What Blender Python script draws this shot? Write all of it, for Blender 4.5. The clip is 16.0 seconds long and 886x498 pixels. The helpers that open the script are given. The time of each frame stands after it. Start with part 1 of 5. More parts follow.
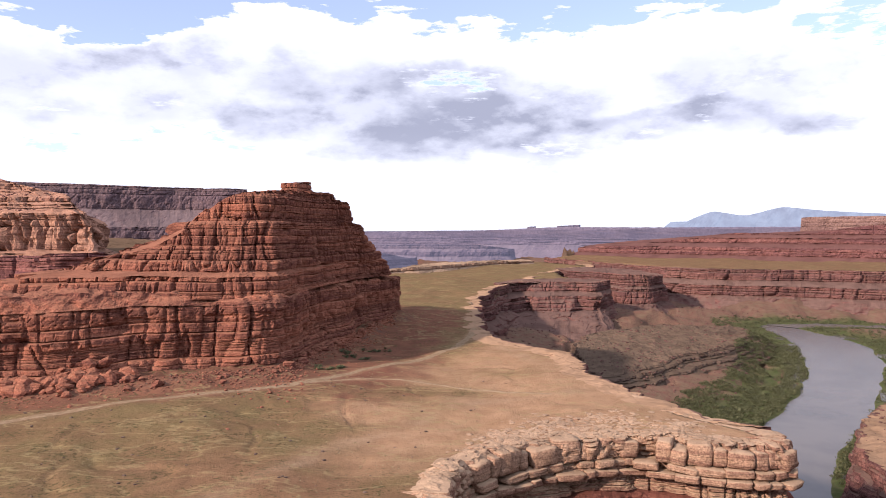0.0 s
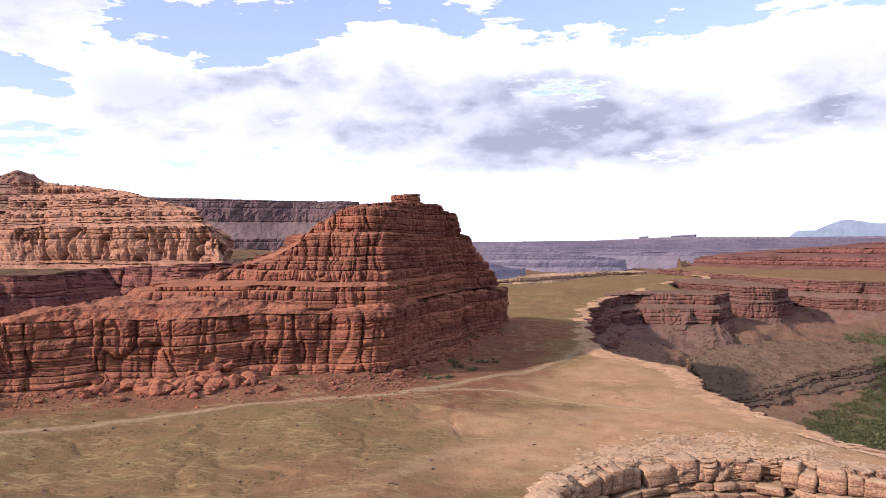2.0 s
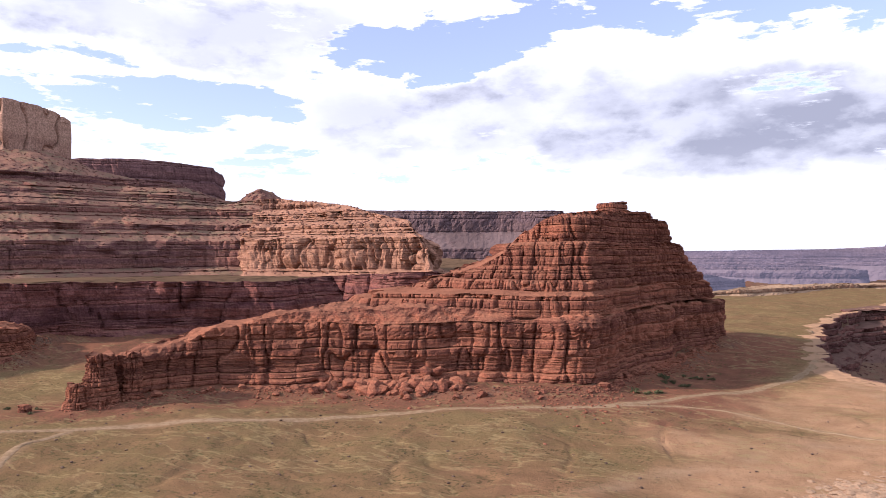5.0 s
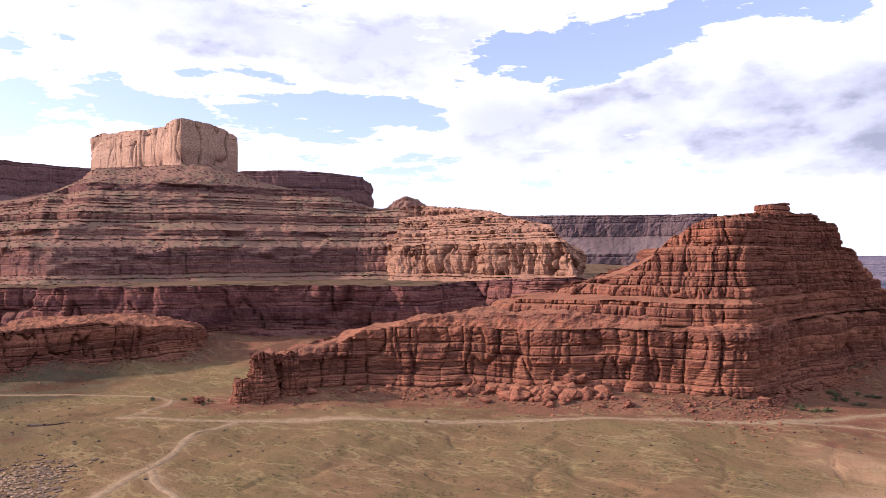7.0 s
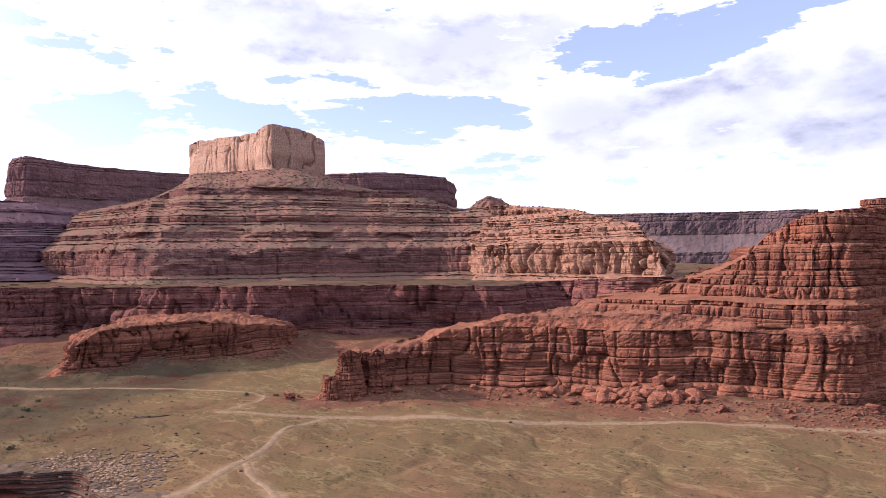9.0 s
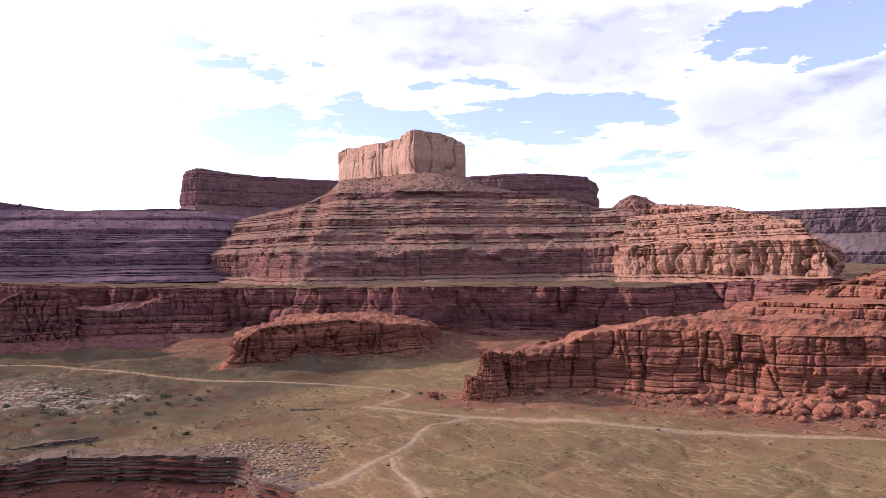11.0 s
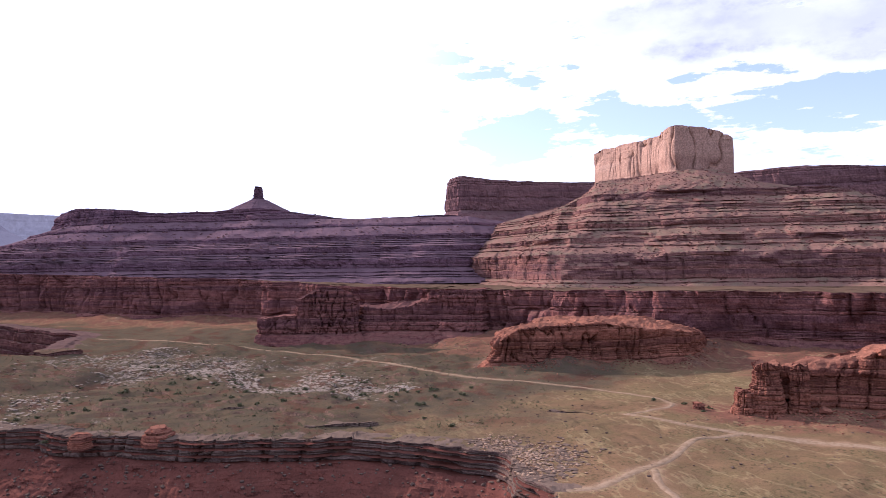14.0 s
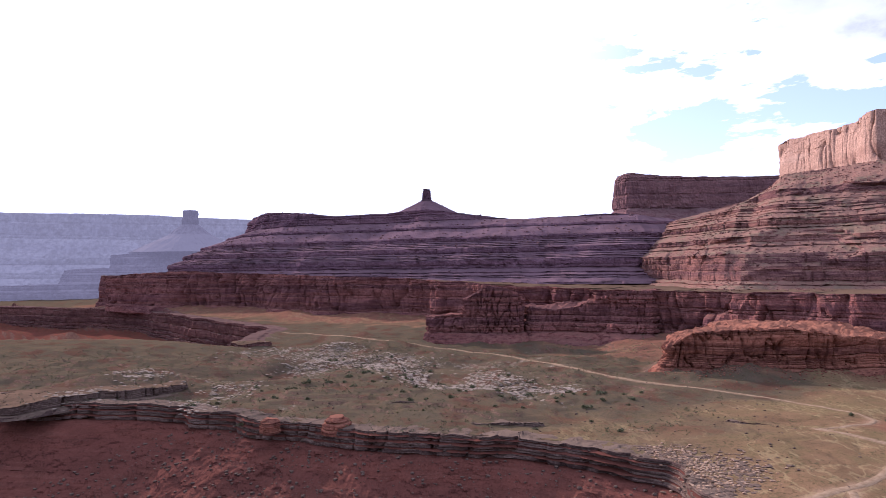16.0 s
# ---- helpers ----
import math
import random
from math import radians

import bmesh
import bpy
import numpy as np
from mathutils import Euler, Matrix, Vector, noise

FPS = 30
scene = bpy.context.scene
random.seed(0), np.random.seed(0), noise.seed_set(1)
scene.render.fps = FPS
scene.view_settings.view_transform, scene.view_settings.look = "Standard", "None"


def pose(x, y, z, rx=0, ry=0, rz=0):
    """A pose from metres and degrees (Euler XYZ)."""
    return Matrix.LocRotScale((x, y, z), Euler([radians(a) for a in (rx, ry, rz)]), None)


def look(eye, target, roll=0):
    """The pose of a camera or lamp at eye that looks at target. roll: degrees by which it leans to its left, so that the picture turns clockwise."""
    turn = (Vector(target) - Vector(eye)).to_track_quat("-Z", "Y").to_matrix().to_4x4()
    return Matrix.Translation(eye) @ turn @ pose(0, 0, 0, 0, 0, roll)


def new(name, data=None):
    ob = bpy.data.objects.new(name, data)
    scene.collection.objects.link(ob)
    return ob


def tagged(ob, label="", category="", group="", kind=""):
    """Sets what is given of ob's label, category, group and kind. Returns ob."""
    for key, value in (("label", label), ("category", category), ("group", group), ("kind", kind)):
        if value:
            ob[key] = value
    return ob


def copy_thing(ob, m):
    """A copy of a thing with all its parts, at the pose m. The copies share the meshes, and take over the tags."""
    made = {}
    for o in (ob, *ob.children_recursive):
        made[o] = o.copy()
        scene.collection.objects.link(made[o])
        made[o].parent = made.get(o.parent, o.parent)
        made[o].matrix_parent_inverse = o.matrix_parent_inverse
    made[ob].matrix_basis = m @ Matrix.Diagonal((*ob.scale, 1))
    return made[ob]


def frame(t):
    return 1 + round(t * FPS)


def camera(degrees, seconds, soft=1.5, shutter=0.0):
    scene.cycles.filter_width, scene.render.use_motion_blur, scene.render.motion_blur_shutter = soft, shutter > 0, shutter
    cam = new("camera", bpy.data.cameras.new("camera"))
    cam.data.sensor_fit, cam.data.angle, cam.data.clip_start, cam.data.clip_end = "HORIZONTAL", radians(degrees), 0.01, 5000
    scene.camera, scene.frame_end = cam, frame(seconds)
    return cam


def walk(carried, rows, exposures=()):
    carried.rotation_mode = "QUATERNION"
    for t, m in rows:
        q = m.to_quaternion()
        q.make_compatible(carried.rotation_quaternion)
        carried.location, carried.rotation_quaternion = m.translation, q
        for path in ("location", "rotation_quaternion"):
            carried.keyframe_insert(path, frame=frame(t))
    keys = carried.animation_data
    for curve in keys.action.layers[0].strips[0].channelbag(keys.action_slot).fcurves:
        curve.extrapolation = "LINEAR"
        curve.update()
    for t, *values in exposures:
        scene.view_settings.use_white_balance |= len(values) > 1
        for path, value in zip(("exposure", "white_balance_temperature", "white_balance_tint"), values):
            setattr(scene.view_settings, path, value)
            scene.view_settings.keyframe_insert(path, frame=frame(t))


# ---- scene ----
EYE = 100.0
cam = camera(64.76, 16.0, soft=0.5)
# seconds, yaw, pitch, roll: the drone hovers and pans
ROWS = [
    (0, 0.00, -1.40, 0.00),
    (0.5, 2.44, -1.36, -0.01),
    (1, 5.48, -1.33, 0.05),
    (1.5, 7.32, -0.54, 0.05),
    (2, 8.81, -0.51, 0.18),
    (2.5, 10.75, -0.49, 0.21),
    (3, 13.60, -0.46, 0.27),
    (3.5, 16.45, -0.44, 0.27),
    (6, 31.48, 0.78, 0.34),
    (6.5, 34.36, 0.80, 0.34),
    (7, 37.10, 0.83, 0.32),
    (7.5, 38.97, 0.85, 0.34),
    (8, 40.33, 0.85, 0.39),
    (10.5, 52.13, 1.03, 0.84),
    (11, 55.43, 1.12, 0.84),
    (11.5, 58.62, 1.20, 0.86),
    (12, 62.01, 1.31, 0.84),
    (12.5, 65.23, 1.38, 0.81),
    (13, 68.64, 1.48, 0.81),
    (13.5, 72.48, 1.54, 0.76),
    (14, 76.24, 1.62, 0.76),
    (14.5, 79.76, 1.65, 0.73),
    (15, 83.33, 1.72, 0.64),
    (15.5, 86.63, 1.74, 0.60),
    (16, 89.72, 1.77, 0.58),
]
walk(cam, [(t, pose(0, 0, EYE, 90 + pitch, roll, yaw)) for t, yaw, pitch, roll in ROWS], exposures=[(0.0, 0.0, 5850, 22), (8.0, 0.0, 5750, 26), (16.0, 0.0, 5300, 32)])

# ---- light ----
SUN_AZ, SUN_EL = 128.0, 24.0     # degrees left of ahead, and above the horizon


def away(az, d):
    """Plan place at az degrees left of the first view, d metres from the overlook."""
    a = radians(az)
    return (-math.sin(a) * d, math.cos(a) * d)


def make_world():
    w = bpy.data.worlds.new("sky")
    w.use_nodes = True
    scene.world = w
    nt = w.node_tree
    N, L = nt.nodes, nt.links
    N.clear()
    out, bg = N.new("ShaderNodeOutputWorld"), N.new("ShaderNodeBackground")
    sky = N.new("ShaderNodeTexSky")
    sky.sky_type, sky.sun_disc = "NISHITA", False
    sky.sun_elevation, sky.sun_rotation = radians(SUN_EL), radians(-SUN_AZ)
    sky.air_density, sky.dust_density, sky.altitude = 1.0, 1.2, 1300
    tc, sep = N.new("ShaderNodeTexCoord"), N.new("ShaderNodeSeparateXYZ")
    L.new(tc.outputs["Generated"], sep.inputs[0])

    def m(op, a, b=None, clamp=False):
        n = N.new("ShaderNodeMath")
        n.operation, n.use_clamp = op, clamp
        for k, v in enumerate((a, b)):
            if v is None:
                continue
            if isinstance(v, (int, float)):
                n.inputs[k].default_value = v
            else:
                L.new(v, n.inputs[k])
        return n.outputs[0]

    up = m("MAXIMUM", sep.outputs[2], 0.0)
    lift = N.new("ShaderNodeCombineXYZ")
    L.new(sep.outputs[0], lift.inputs[0])
    L.new(sep.outputs[1], lift.inputs[1])
    L.new(m("MAXIMUM", sep.outputs[2], 0.03), lift.inputs[2])
    L.new(lift.outputs[0], sky.inputs[0])
    def ramp(v, lo, hi, a=0.0, b=1.0):
        n = N.new("ShaderNodeMapRange")
        n.interpolation_type = "SMOOTHSTEP"
        for k, x in enumerate((lo, hi, a, b)):
            n.inputs[k + 1].default_value = x
        L.new(v, n.inputs[0])
        return n.outputs[0]

    # bearing and height of each direction in degrees, pushed about so that cloud edges billow
    bearing = m("MULTIPLY", m("ARCTAN2", m("MULTIPLY", sep.outputs[0], -1.0), sep.outputs[1]), 180 / math.pi)
    height = m("MULTIPLY", m("ARCSINE", sep.outputs[2]), 180 / math.pi)
    polar = N.new("ShaderNodeCombineXYZ")
    L.new(bearing, polar.inputs[0])
    L.new(height, polar.inputs[1])

    def vec(op, a, b):
        n = N.new("ShaderNodeVectorMath")
        n.operation = op
        for k, v in enumerate((a, b)):
            if isinstance(v, tuple):
                n.inputs[k].default_value = v
            else:
                L.new(v, n.inputs[k])
        return n.outputs["Value"] if op == "DOT_PRODUCT" else n.outputs[0]

    flatter = vec("MULTIPLY", tc.outputs["Generated"], (1, 1, 2.1))

    def puff(where, off, scale, detail, rough):
        mp = N.new("ShaderNodeMapping")
        mp.inputs["Location"].default_value = off
        L.new(where, mp.inputs[0])
        n = N.new("ShaderNodeTexNoise")
        n.inputs["Scale"].default_value, n.inputs["Detail"].default_value, n.inputs["Roughness"].default_value = scale, detail, rough
        L.new(mp.outputs[0], n.inputs["Vector"])
        return n

    push = puff(flatter, (4.0, 1.0, 2.0), 6.0, 6, 0.55).outputs["Color"]
    warped = vec("ADD", polar.outputs[0], vec("MULTIPLY", vec("SUBTRACT", push, (0.5, 0.5, 0.5)), (16.0, 8.0, 0.0)))

    def patch_sum(rows):
        total = None
        for az, el, wide, high, weight in rows:
            off = vec("MULTIPLY", vec("SUBTRACT", warped, (az, el, 0.0)), (1 / wide, 1 / high, 0.0))
            b = ramp(vec("DOT_PRODUCT", off, off), 1.9, 0.1, 0.0, weight)
            total = b if total is None else m("ADD", total, b)
        return total

    fine = puff(flatter, (3.1, 0.7, 0.0), 7.0, 10, 0.62).outputs[0]
    above_dir = vec("ADD", flatter, (0.0, 0.0, 0.045))
    fine_above = puff(above_dir, (3.1, 0.7, 0.0), 7.0, 6, 0.58).outputs[0]
    wisp = puff(vec("MULTIPLY", flatter, (1.0, 1.0, 2.2)), (5.0, 3.0, 1.0), 17.0, 7, 0.62).outputs[0]
    broad = puff(flatter, (0.4, 2.2, 1.0), 1.7, 3, 0.5).outputs[0]
    cover = m("ADD", m("ADD", m("MULTIPLY", m("SUBTRACT", fine, 0.5), 2.1), m("MULTIPLY", m("SUBTRACT", broad, 0.5), 0.6)), m("ADD", m("MULTIPLY", patch_sum(GAPS), 0.92), m("ADD", 1.08, m("MULTIPLY", m("SUBTRACT", wisp, 0.5), 2.2))))
    cloud = ramp(cover, 0.36, 0.62)
    # grey undersides of the heavy banks, and the billows' own shade
    billow = puff(flatter, (1.3, 0.2, 4.0), 9.0, 8, 0.55).outputs[0]
    under = m("MULTIPLY", patch_sum(BASES), ramp(billow, 0.36, 0.62, 0.38, 1.0))
    relief = ramp(m("SUBTRACT", fine_above, fine), -0.02, 0.16, 0.0, 0.30)
    dark = m("MULTIPLY", m("ADD", under, m("MULTIPLY", relief, ramp(under, 0.0, 0.25, 0.25, 1.0)), True), ramp(cover, 0.45, 0.80))
    # clouds thin to a bright veil towards the sun and the horizon
    sun_dir = Vector((*away(VEIL_AZ, math.cos(radians(SUN_EL))), math.sin(radians(SUN_EL))))
    dot = N.new("ShaderNodeVectorMath")
    dot.operation = "DOT_PRODUCT"
    L.new(tc.outputs["Generated"], dot.inputs[0])
    dot.inputs[1].default_value = sun_dir
    glow = ramp(dot.outputs["Value"], 0.35, 1.0)
    veil = m("MAXIMUM", m("MULTIPLY", ramp(up, 0.0, 0.15, 1.0, 0.0), 0.72), ramp(dot.outputs["Value"], 0.60, 0.82))
    cloud = m("MAXIMUM", m("MAXIMUM", cloud, veil), 0.22)
    dark = m("MULTIPLY", dark, m("SUBTRACT", 1.0, veil))
    tone = N.new("ShaderNodeMix")
    tone.data_type = "RGBA"
    L.new(dark, tone.inputs[0])
    tone.inputs[6].default_value, tone.inputs[7].default_value = (0.965, 0.99, 1.0, 1), (0.41, 0.43, 0.485, 1)
    gain = m("ADD", m("MULTIPLY", glow, 0.5), CLOUD_GAIN)
    toned = N.new("ShaderNodeVectorMath")
    toned.operation = "SCALE"
    L.new(tone.outputs[2], toned.inputs[0])
    L.new(gain, toned.inputs[3])
    skys = N.new("ShaderNodeVectorMath")
    skys.operation = "MULTIPLY"
    L.new(sky.outputs[0], skys.inputs[0])
    skys.inputs[1].default_value = SKY_GAIN
    mix = N.new("ShaderNodeMix")
    mix.data_type = "RGBA"
    L.new(cloud, mix.inputs[0])
    L.new(skys.outputs[0], mix.inputs[6])
    L.new(toned.outputs[0], mix.inputs[7])
    L.new(mix.outputs[2], bg.inputs[0])
    bg.inputs[1].default_value = 1.0
    L.new(bg.outputs[0], out.inputs[0])


VEIL_AZ = 124.0
CLOUD_GAIN, SKY_GAIN = 1.15, (0.255, 0.228, 0.24)
# blue gaps and grey undersides: bearing, height, half width, half height (degrees), weight
GAPS = ((27, 16.2, 9, 1.9, -0.7), (-14.2, 19.0, 19.4, 2.6, -1.3), (-31.5, 14.2, 3.4, 1.9, -0.8), (23.3, 6.8, 13, 0.7, -0.45), (31.5, 16.4, 4.5, 1.5, -0.5), (20, 16.5, 3.2, 2.1, -0.8),
        (40.7, 11.8, 4.2, 1.3, -0.8), (25.7, 16.6, 5, 2.2, -0.5), (13.9, 18.7, 7.4, 1.6, -0.9), (55.3, 15.1, 4.2, 0.8, -0.6), (50.3, 11, 12, 1.9, -0.8), (44.6, 8.1, 9, 1.5, -0.45),
        (70, 15, 3.2, 1.0, -0.7), (71, 10.6, 3.7, 2.0, -0.6), (74.9, 16.6, 5.0, 1.2, -0.7), (44, 12.9, 7.9, 1.0, -0.5), (65, 11.4, 8, 2.0, -0.6))
BASES = ((0.2, 10.1, 10.6, 3.4, 0.75), (6.6, 11.8, 5.6, 2.8, 0.35), (-4.4, 8.9, 5.6, 2.1, 0.5), (-19.8, 8.4, 9.3, 1.5, 0.8), (-23.7, 11.7, 6, 2.3, 0.35), (23.2, 10.9, 11.6, 3.2, 0.4), (25.1, 12.9, 3, 1.2, 0.4),
         (-8.1, 6.4, 5.6, 0.9, 0.5), (-29.3, 3.7, 4.6, 1.9, 0.3), (13.8, 8.5, 4.6, 1.4, 0.4), (39.6, 16.3, 6.5, 2.3, 0.4), (51.6, 18.5, 9.3, 1.9, 0.3), (60, 18.6, 9, 2.3, 0.35), (88, 20.8, 4.6, 1.0, 0.3))
make_world()
lamp = bpy.data.lights.new("sun", "SUN")
lamp.energy, lamp.angle, lamp.color = 9.5, radians(2.0), (1.0, 0.80, 0.56)
sun = new("sun", lamp)
sun.matrix_world = look((*away(SUN_AZ, 400), 400), (*away(SUN_AZ, 400 - 300 * math.cos(radians(SUN_EL))), 400 - 300 * math.sin(radians(SUN_EL))))

# ---- materials ----
class Nodes:
    """Small shorthand for building one node material."""

    def __init__(self, name):
        self.mat = bpy.data.materials.new(name)
        self.mat.use_nodes = True
        self.t = self.mat.node_tree
        self.bsdf = self.t.nodes["Principled BSDF"]
        self.geo = self.t.nodes.new("ShaderNodeNewGeometry")
        self.pos = self.geo.outputs["Position"]
        self.bsdf.inputs["Specular IOR Level"].default_value = 0.0

    def put(self, socket, v):
        if hasattr(v, "is_output"):
            self.t.links.new(v, socket)
        elif isinstance(v, tuple) and len(v) == 3 and socket.type == "RGBA":
            socket.default_value = (*v, 1)
        else:
            socket.default_value = v

    def math(self, op, a, b=0.0):
        n = self.t.nodes.new("ShaderNodeMath")
        n.operation = op
        self.put(n.inputs[0], a)
        self.put(n.inputs[1], b)
        return n.outputs[0]

    def noise(self, scale, detail=4, rough=0.55, stretch=(1, 1, 1), vec=None):
        mp = self.t.nodes.new("ShaderNodeMapping")
        mp.inputs["Scale"].default_value = tuple(scale * s for s in stretch)
        self.t.links.new(vec or self.pos, mp.inputs[0])
        n = self.t.nodes.new("ShaderNodeTexNoise")
        n.inputs["Scale"].default_value, n.inputs["Detail"].default_value, n.inputs["Roughness"].default_value = 1.0, detail, rough
        self.t.links.new(mp.outputs[0], n.inputs["Vector"])
        return n.outputs[0]

    def ramp(self, v, lo, hi, a=0.0, b=1.0):
        n = self.t.nodes.new("ShaderNodeMapRange")
        n.interpolation_type = "SMOOTHSTEP"
        for k, x in enumerate((v, lo, hi, a, b)):
            self.put(n.inputs[k], x)
        return n.outputs[0]

    def mix(self, f, a, b, kind="MIX"):
        n = self.t.nodes.new("ShaderNodeMix")
        n.data_type, n.blend_type = "RGBA", kind
        self.put(n.inputs[0], f)
        self.put(n.inputs[6], a)
        self.put(n.inputs[7], b)
        return n.outputs[2]

    def attr(self, name):
        n = self.t.nodes.new("ShaderNodeAttribute")
        n.attribute_name = name
        return n.outputs["Fac"]

    def bump(self, h, dist, strength=1.0):
        n = self.t.nodes.new("ShaderNodeBump")
        n.inputs["Strength"].default_value, n.inputs["Distance"].default_value = strength, dist
        self.put(n.inputs["Height"], h)
        self.t.links.new(n.outputs[0], self.bsdf.inputs["Normal"])

    def done(self, colour, rough=0.95):
        self.put(self.bsdf.inputs["Base Color"], colour)
        self.put(self.bsdf.inputs["Roughness"], rough)
        return self.mat


def rock(name, main, dark, pale, dust, size=1.0, bed=6.0, dusty=0.8, grain=1.0, glow=None, scree=None, seams=1.0):
    """Bedded sandstone: beds follow the height, varnish runs down, dust lies on the ledges. size: metres of the coarse grain."""
    n = Nodes(name)
    main, dark, pale, dust = (tuple(v * (1.0 if glow else 0.90) for v in c) for c in (main, dark, pale, dust))
    sep = n.t.nodes.new("ShaderNodeSeparateXYZ")
    n.t.links.new(n.pos, sep.inputs[0])
    wide = n.noise(1 / (bed * 1.0), 3, 0.6, (0.03, 0.03, 1.0))
    thin = n.noise(1 / (bed * 0.22), 3, 0.6, (0.05, 0.05, 1.0))
    patch = n.noise(1 / (18 * size), 4, 0.6)
    grit = n.noise(1 / (1.1 * size), 5, 0.7)
    streak = n.noise(1 / (3.0 * size), 4, 0.6, (1, 1, 0.12))
    c = n.mix(n.ramp(wide, 0.40, 0.60), main, dark)
    c = n.mix(n.ramp(thin, 0.52, 0.68, 0, 0.65), c, pale)
    c = n.mix(n.ramp(streak, 0.54, 0.74, 0, 0.28), c, tuple(v * 0.55 for v in dark))
    c = n.mix(n.ramp(patch, 0.45, 0.75, 0, 0.35), c, pale)
    # partings between the beds and upright cracks, coloured dark for undercut shade
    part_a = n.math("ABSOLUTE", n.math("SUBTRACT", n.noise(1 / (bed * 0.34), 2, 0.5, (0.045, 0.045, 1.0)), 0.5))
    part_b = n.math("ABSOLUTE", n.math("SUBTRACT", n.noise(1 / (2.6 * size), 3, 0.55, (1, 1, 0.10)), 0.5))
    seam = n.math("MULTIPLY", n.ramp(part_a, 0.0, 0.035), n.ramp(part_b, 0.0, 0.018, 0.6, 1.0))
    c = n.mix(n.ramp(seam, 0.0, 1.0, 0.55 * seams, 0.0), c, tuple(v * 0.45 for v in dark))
    c = n.mix(n.ramp(grit, 0.32, 0.68, 0, 1), n.mix(0.58, c, (0.02, 0.01, 0.01)), n.mix(0.12, c, pale))
    nz = n.t.nodes.new("ShaderNodeSeparateXYZ")
    n.t.links.new(n.geo.outputs["Normal"], nz.inputs[0])
    flat = n.ramp(n.math("ADD", nz.outputs[2], n.math("MULTIPLY", n.math("SUBTRACT", grit, 0.5), 0.5)), 0.55, 0.85, 0, dusty)
    c = n.mix(flat, c, n.mix(n.ramp(patch, 0.48, 0.60), dust, scree or tuple(v * 0.75 for v in dust)))
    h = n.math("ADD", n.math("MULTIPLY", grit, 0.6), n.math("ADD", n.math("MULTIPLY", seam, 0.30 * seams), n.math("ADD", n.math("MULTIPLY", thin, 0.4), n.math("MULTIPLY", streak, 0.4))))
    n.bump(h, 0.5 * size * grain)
    if glow:      # haze added as a glow, on the far backdrop alone
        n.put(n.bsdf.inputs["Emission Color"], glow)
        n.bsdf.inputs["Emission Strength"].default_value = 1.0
    return n.done(c)


RED = rock("red_sandstone", (0.275, 0.105, 0.068), (0.14, 0.054, 0.042), (0.37, 0.172, 0.113), (0.27, 0.13, 0.083), 1.0, 7, 0.5)
# the next two are shifted towards mauve, for haze over the mesas
RED_B = rock("banded_red_sandstone", (0.225, 0.092, 0.08), (0.118, 0.053, 0.06), (0.28, 0.137, 0.116), (0.195, 0.102, 0.08), 1.6, 9, 0.5)
TERRACE = rock("terraced_brown_rock", (0.245, 0.115, 0.095), (0.135, 0.066, 0.07), (0.34, 0.195, 0.155), (0.215, 0.128, 0.097), 2.0, 9, scree=(0.155, 0.115, 0.08))
TALL = rock("pale_massive_sandstone", (0.45, 0.29, 0.22), (0.35, 0.21, 0.16), (0.53, 0.37, 0.29), (0.34, 0.19, 0.125), 3.0, 90, 0.8, 0.06, seams=0.25)
# high and back mesas: colours greyed and blued to imitate distance haze
FAR = rock("far_haze_tinted_rock", (0.225, 0.122, 0.122), (0.15, 0.083, 0.092), (0.265, 0.16, 0.152), (0.17, 0.11, 0.105), 4.0, 16, grain=0.35)
FAR_BROWN = rock("far_brown_haze_rock", (0.17, 0.118, 0.128), (0.13, 0.093, 0.11), (0.19, 0.135, 0.14), (0.145, 0.11, 0.115), 6.0, 40, grain=0.3, seams=0.3)
# far left mesa: pale haze put in by colour and glow
FAR_HAZE = rock("distant_haze_glow_rock", (0.17, 0.165, 0.19), (0.14, 0.135, 0.165), (0.19, 0.185, 0.20), (0.18, 0.17, 0.19), 22.0, 60, grain=0.08, glow=(0.19, 0.185, 0.21), seams=0.2)
# mountains: the blue is air haze, emitted by the surface
MOUNT = rock("haze_glow_mountain", (0.07, 0.08, 0.10), (0.065, 0.075, 0.095), (0.075, 0.085, 0.105), (0.07, 0.08, 0.10), 60.0, 200, grain=0.02, glow=(0.27, 0.335, 0.42), seams=0.0)
# valley and far plateau: violet haze painted in, partly as glow
FAR_VIOLET = rock("violet_haze_glow_rock", (0.10, 0.08, 0.105), (0.07, 0.06, 0.09), (0.13, 0.10, 0.12), (0.12, 0.098, 0.115), 9.0, 30, grain=0.12, glow=(0.085, 0.088, 0.118), seams=0.3)
RIM = rock("pale_rim_sandstone", (0.36, 0.225, 0.15), (0.20, 0.105, 0.075), (0.44, 0.30, 0.21), (0.33, 0.235, 0.16), 0.9, 4)
RIM_GREY = rock("grey_rim_sandstone", (0.15, 0.103, 0.085), (0.065, 0.044, 0.04), (0.235, 0.17, 0.14), (0.14, 0.102, 0.076), 0.9, 3.5)
RED_SOIL = rock("red_rubble", (0.158, 0.057, 0.041), (0.094, 0.036, 0.029), (0.19, 0.09, 0.067), (0.127, 0.051, 0.038), 1.1, 9, 0.6)
CANYON = rock("canyon_wall_rock", (0.165, 0.077, 0.069), (0.083, 0.04, 0.041), (0.24, 0.132, 0.106), (0.13, 0.084, 0.07), 1.6, 10)
BENCH_SOIL = rock("bench_soil", (0.125, 0.082, 0.055), (0.09, 0.06, 0.042), (0.15, 0.10, 0.07), (0.12, 0.08, 0.053), 2.0, 30, 0.9, 0.4)
# mesa rock with golden sunlight put into its colour
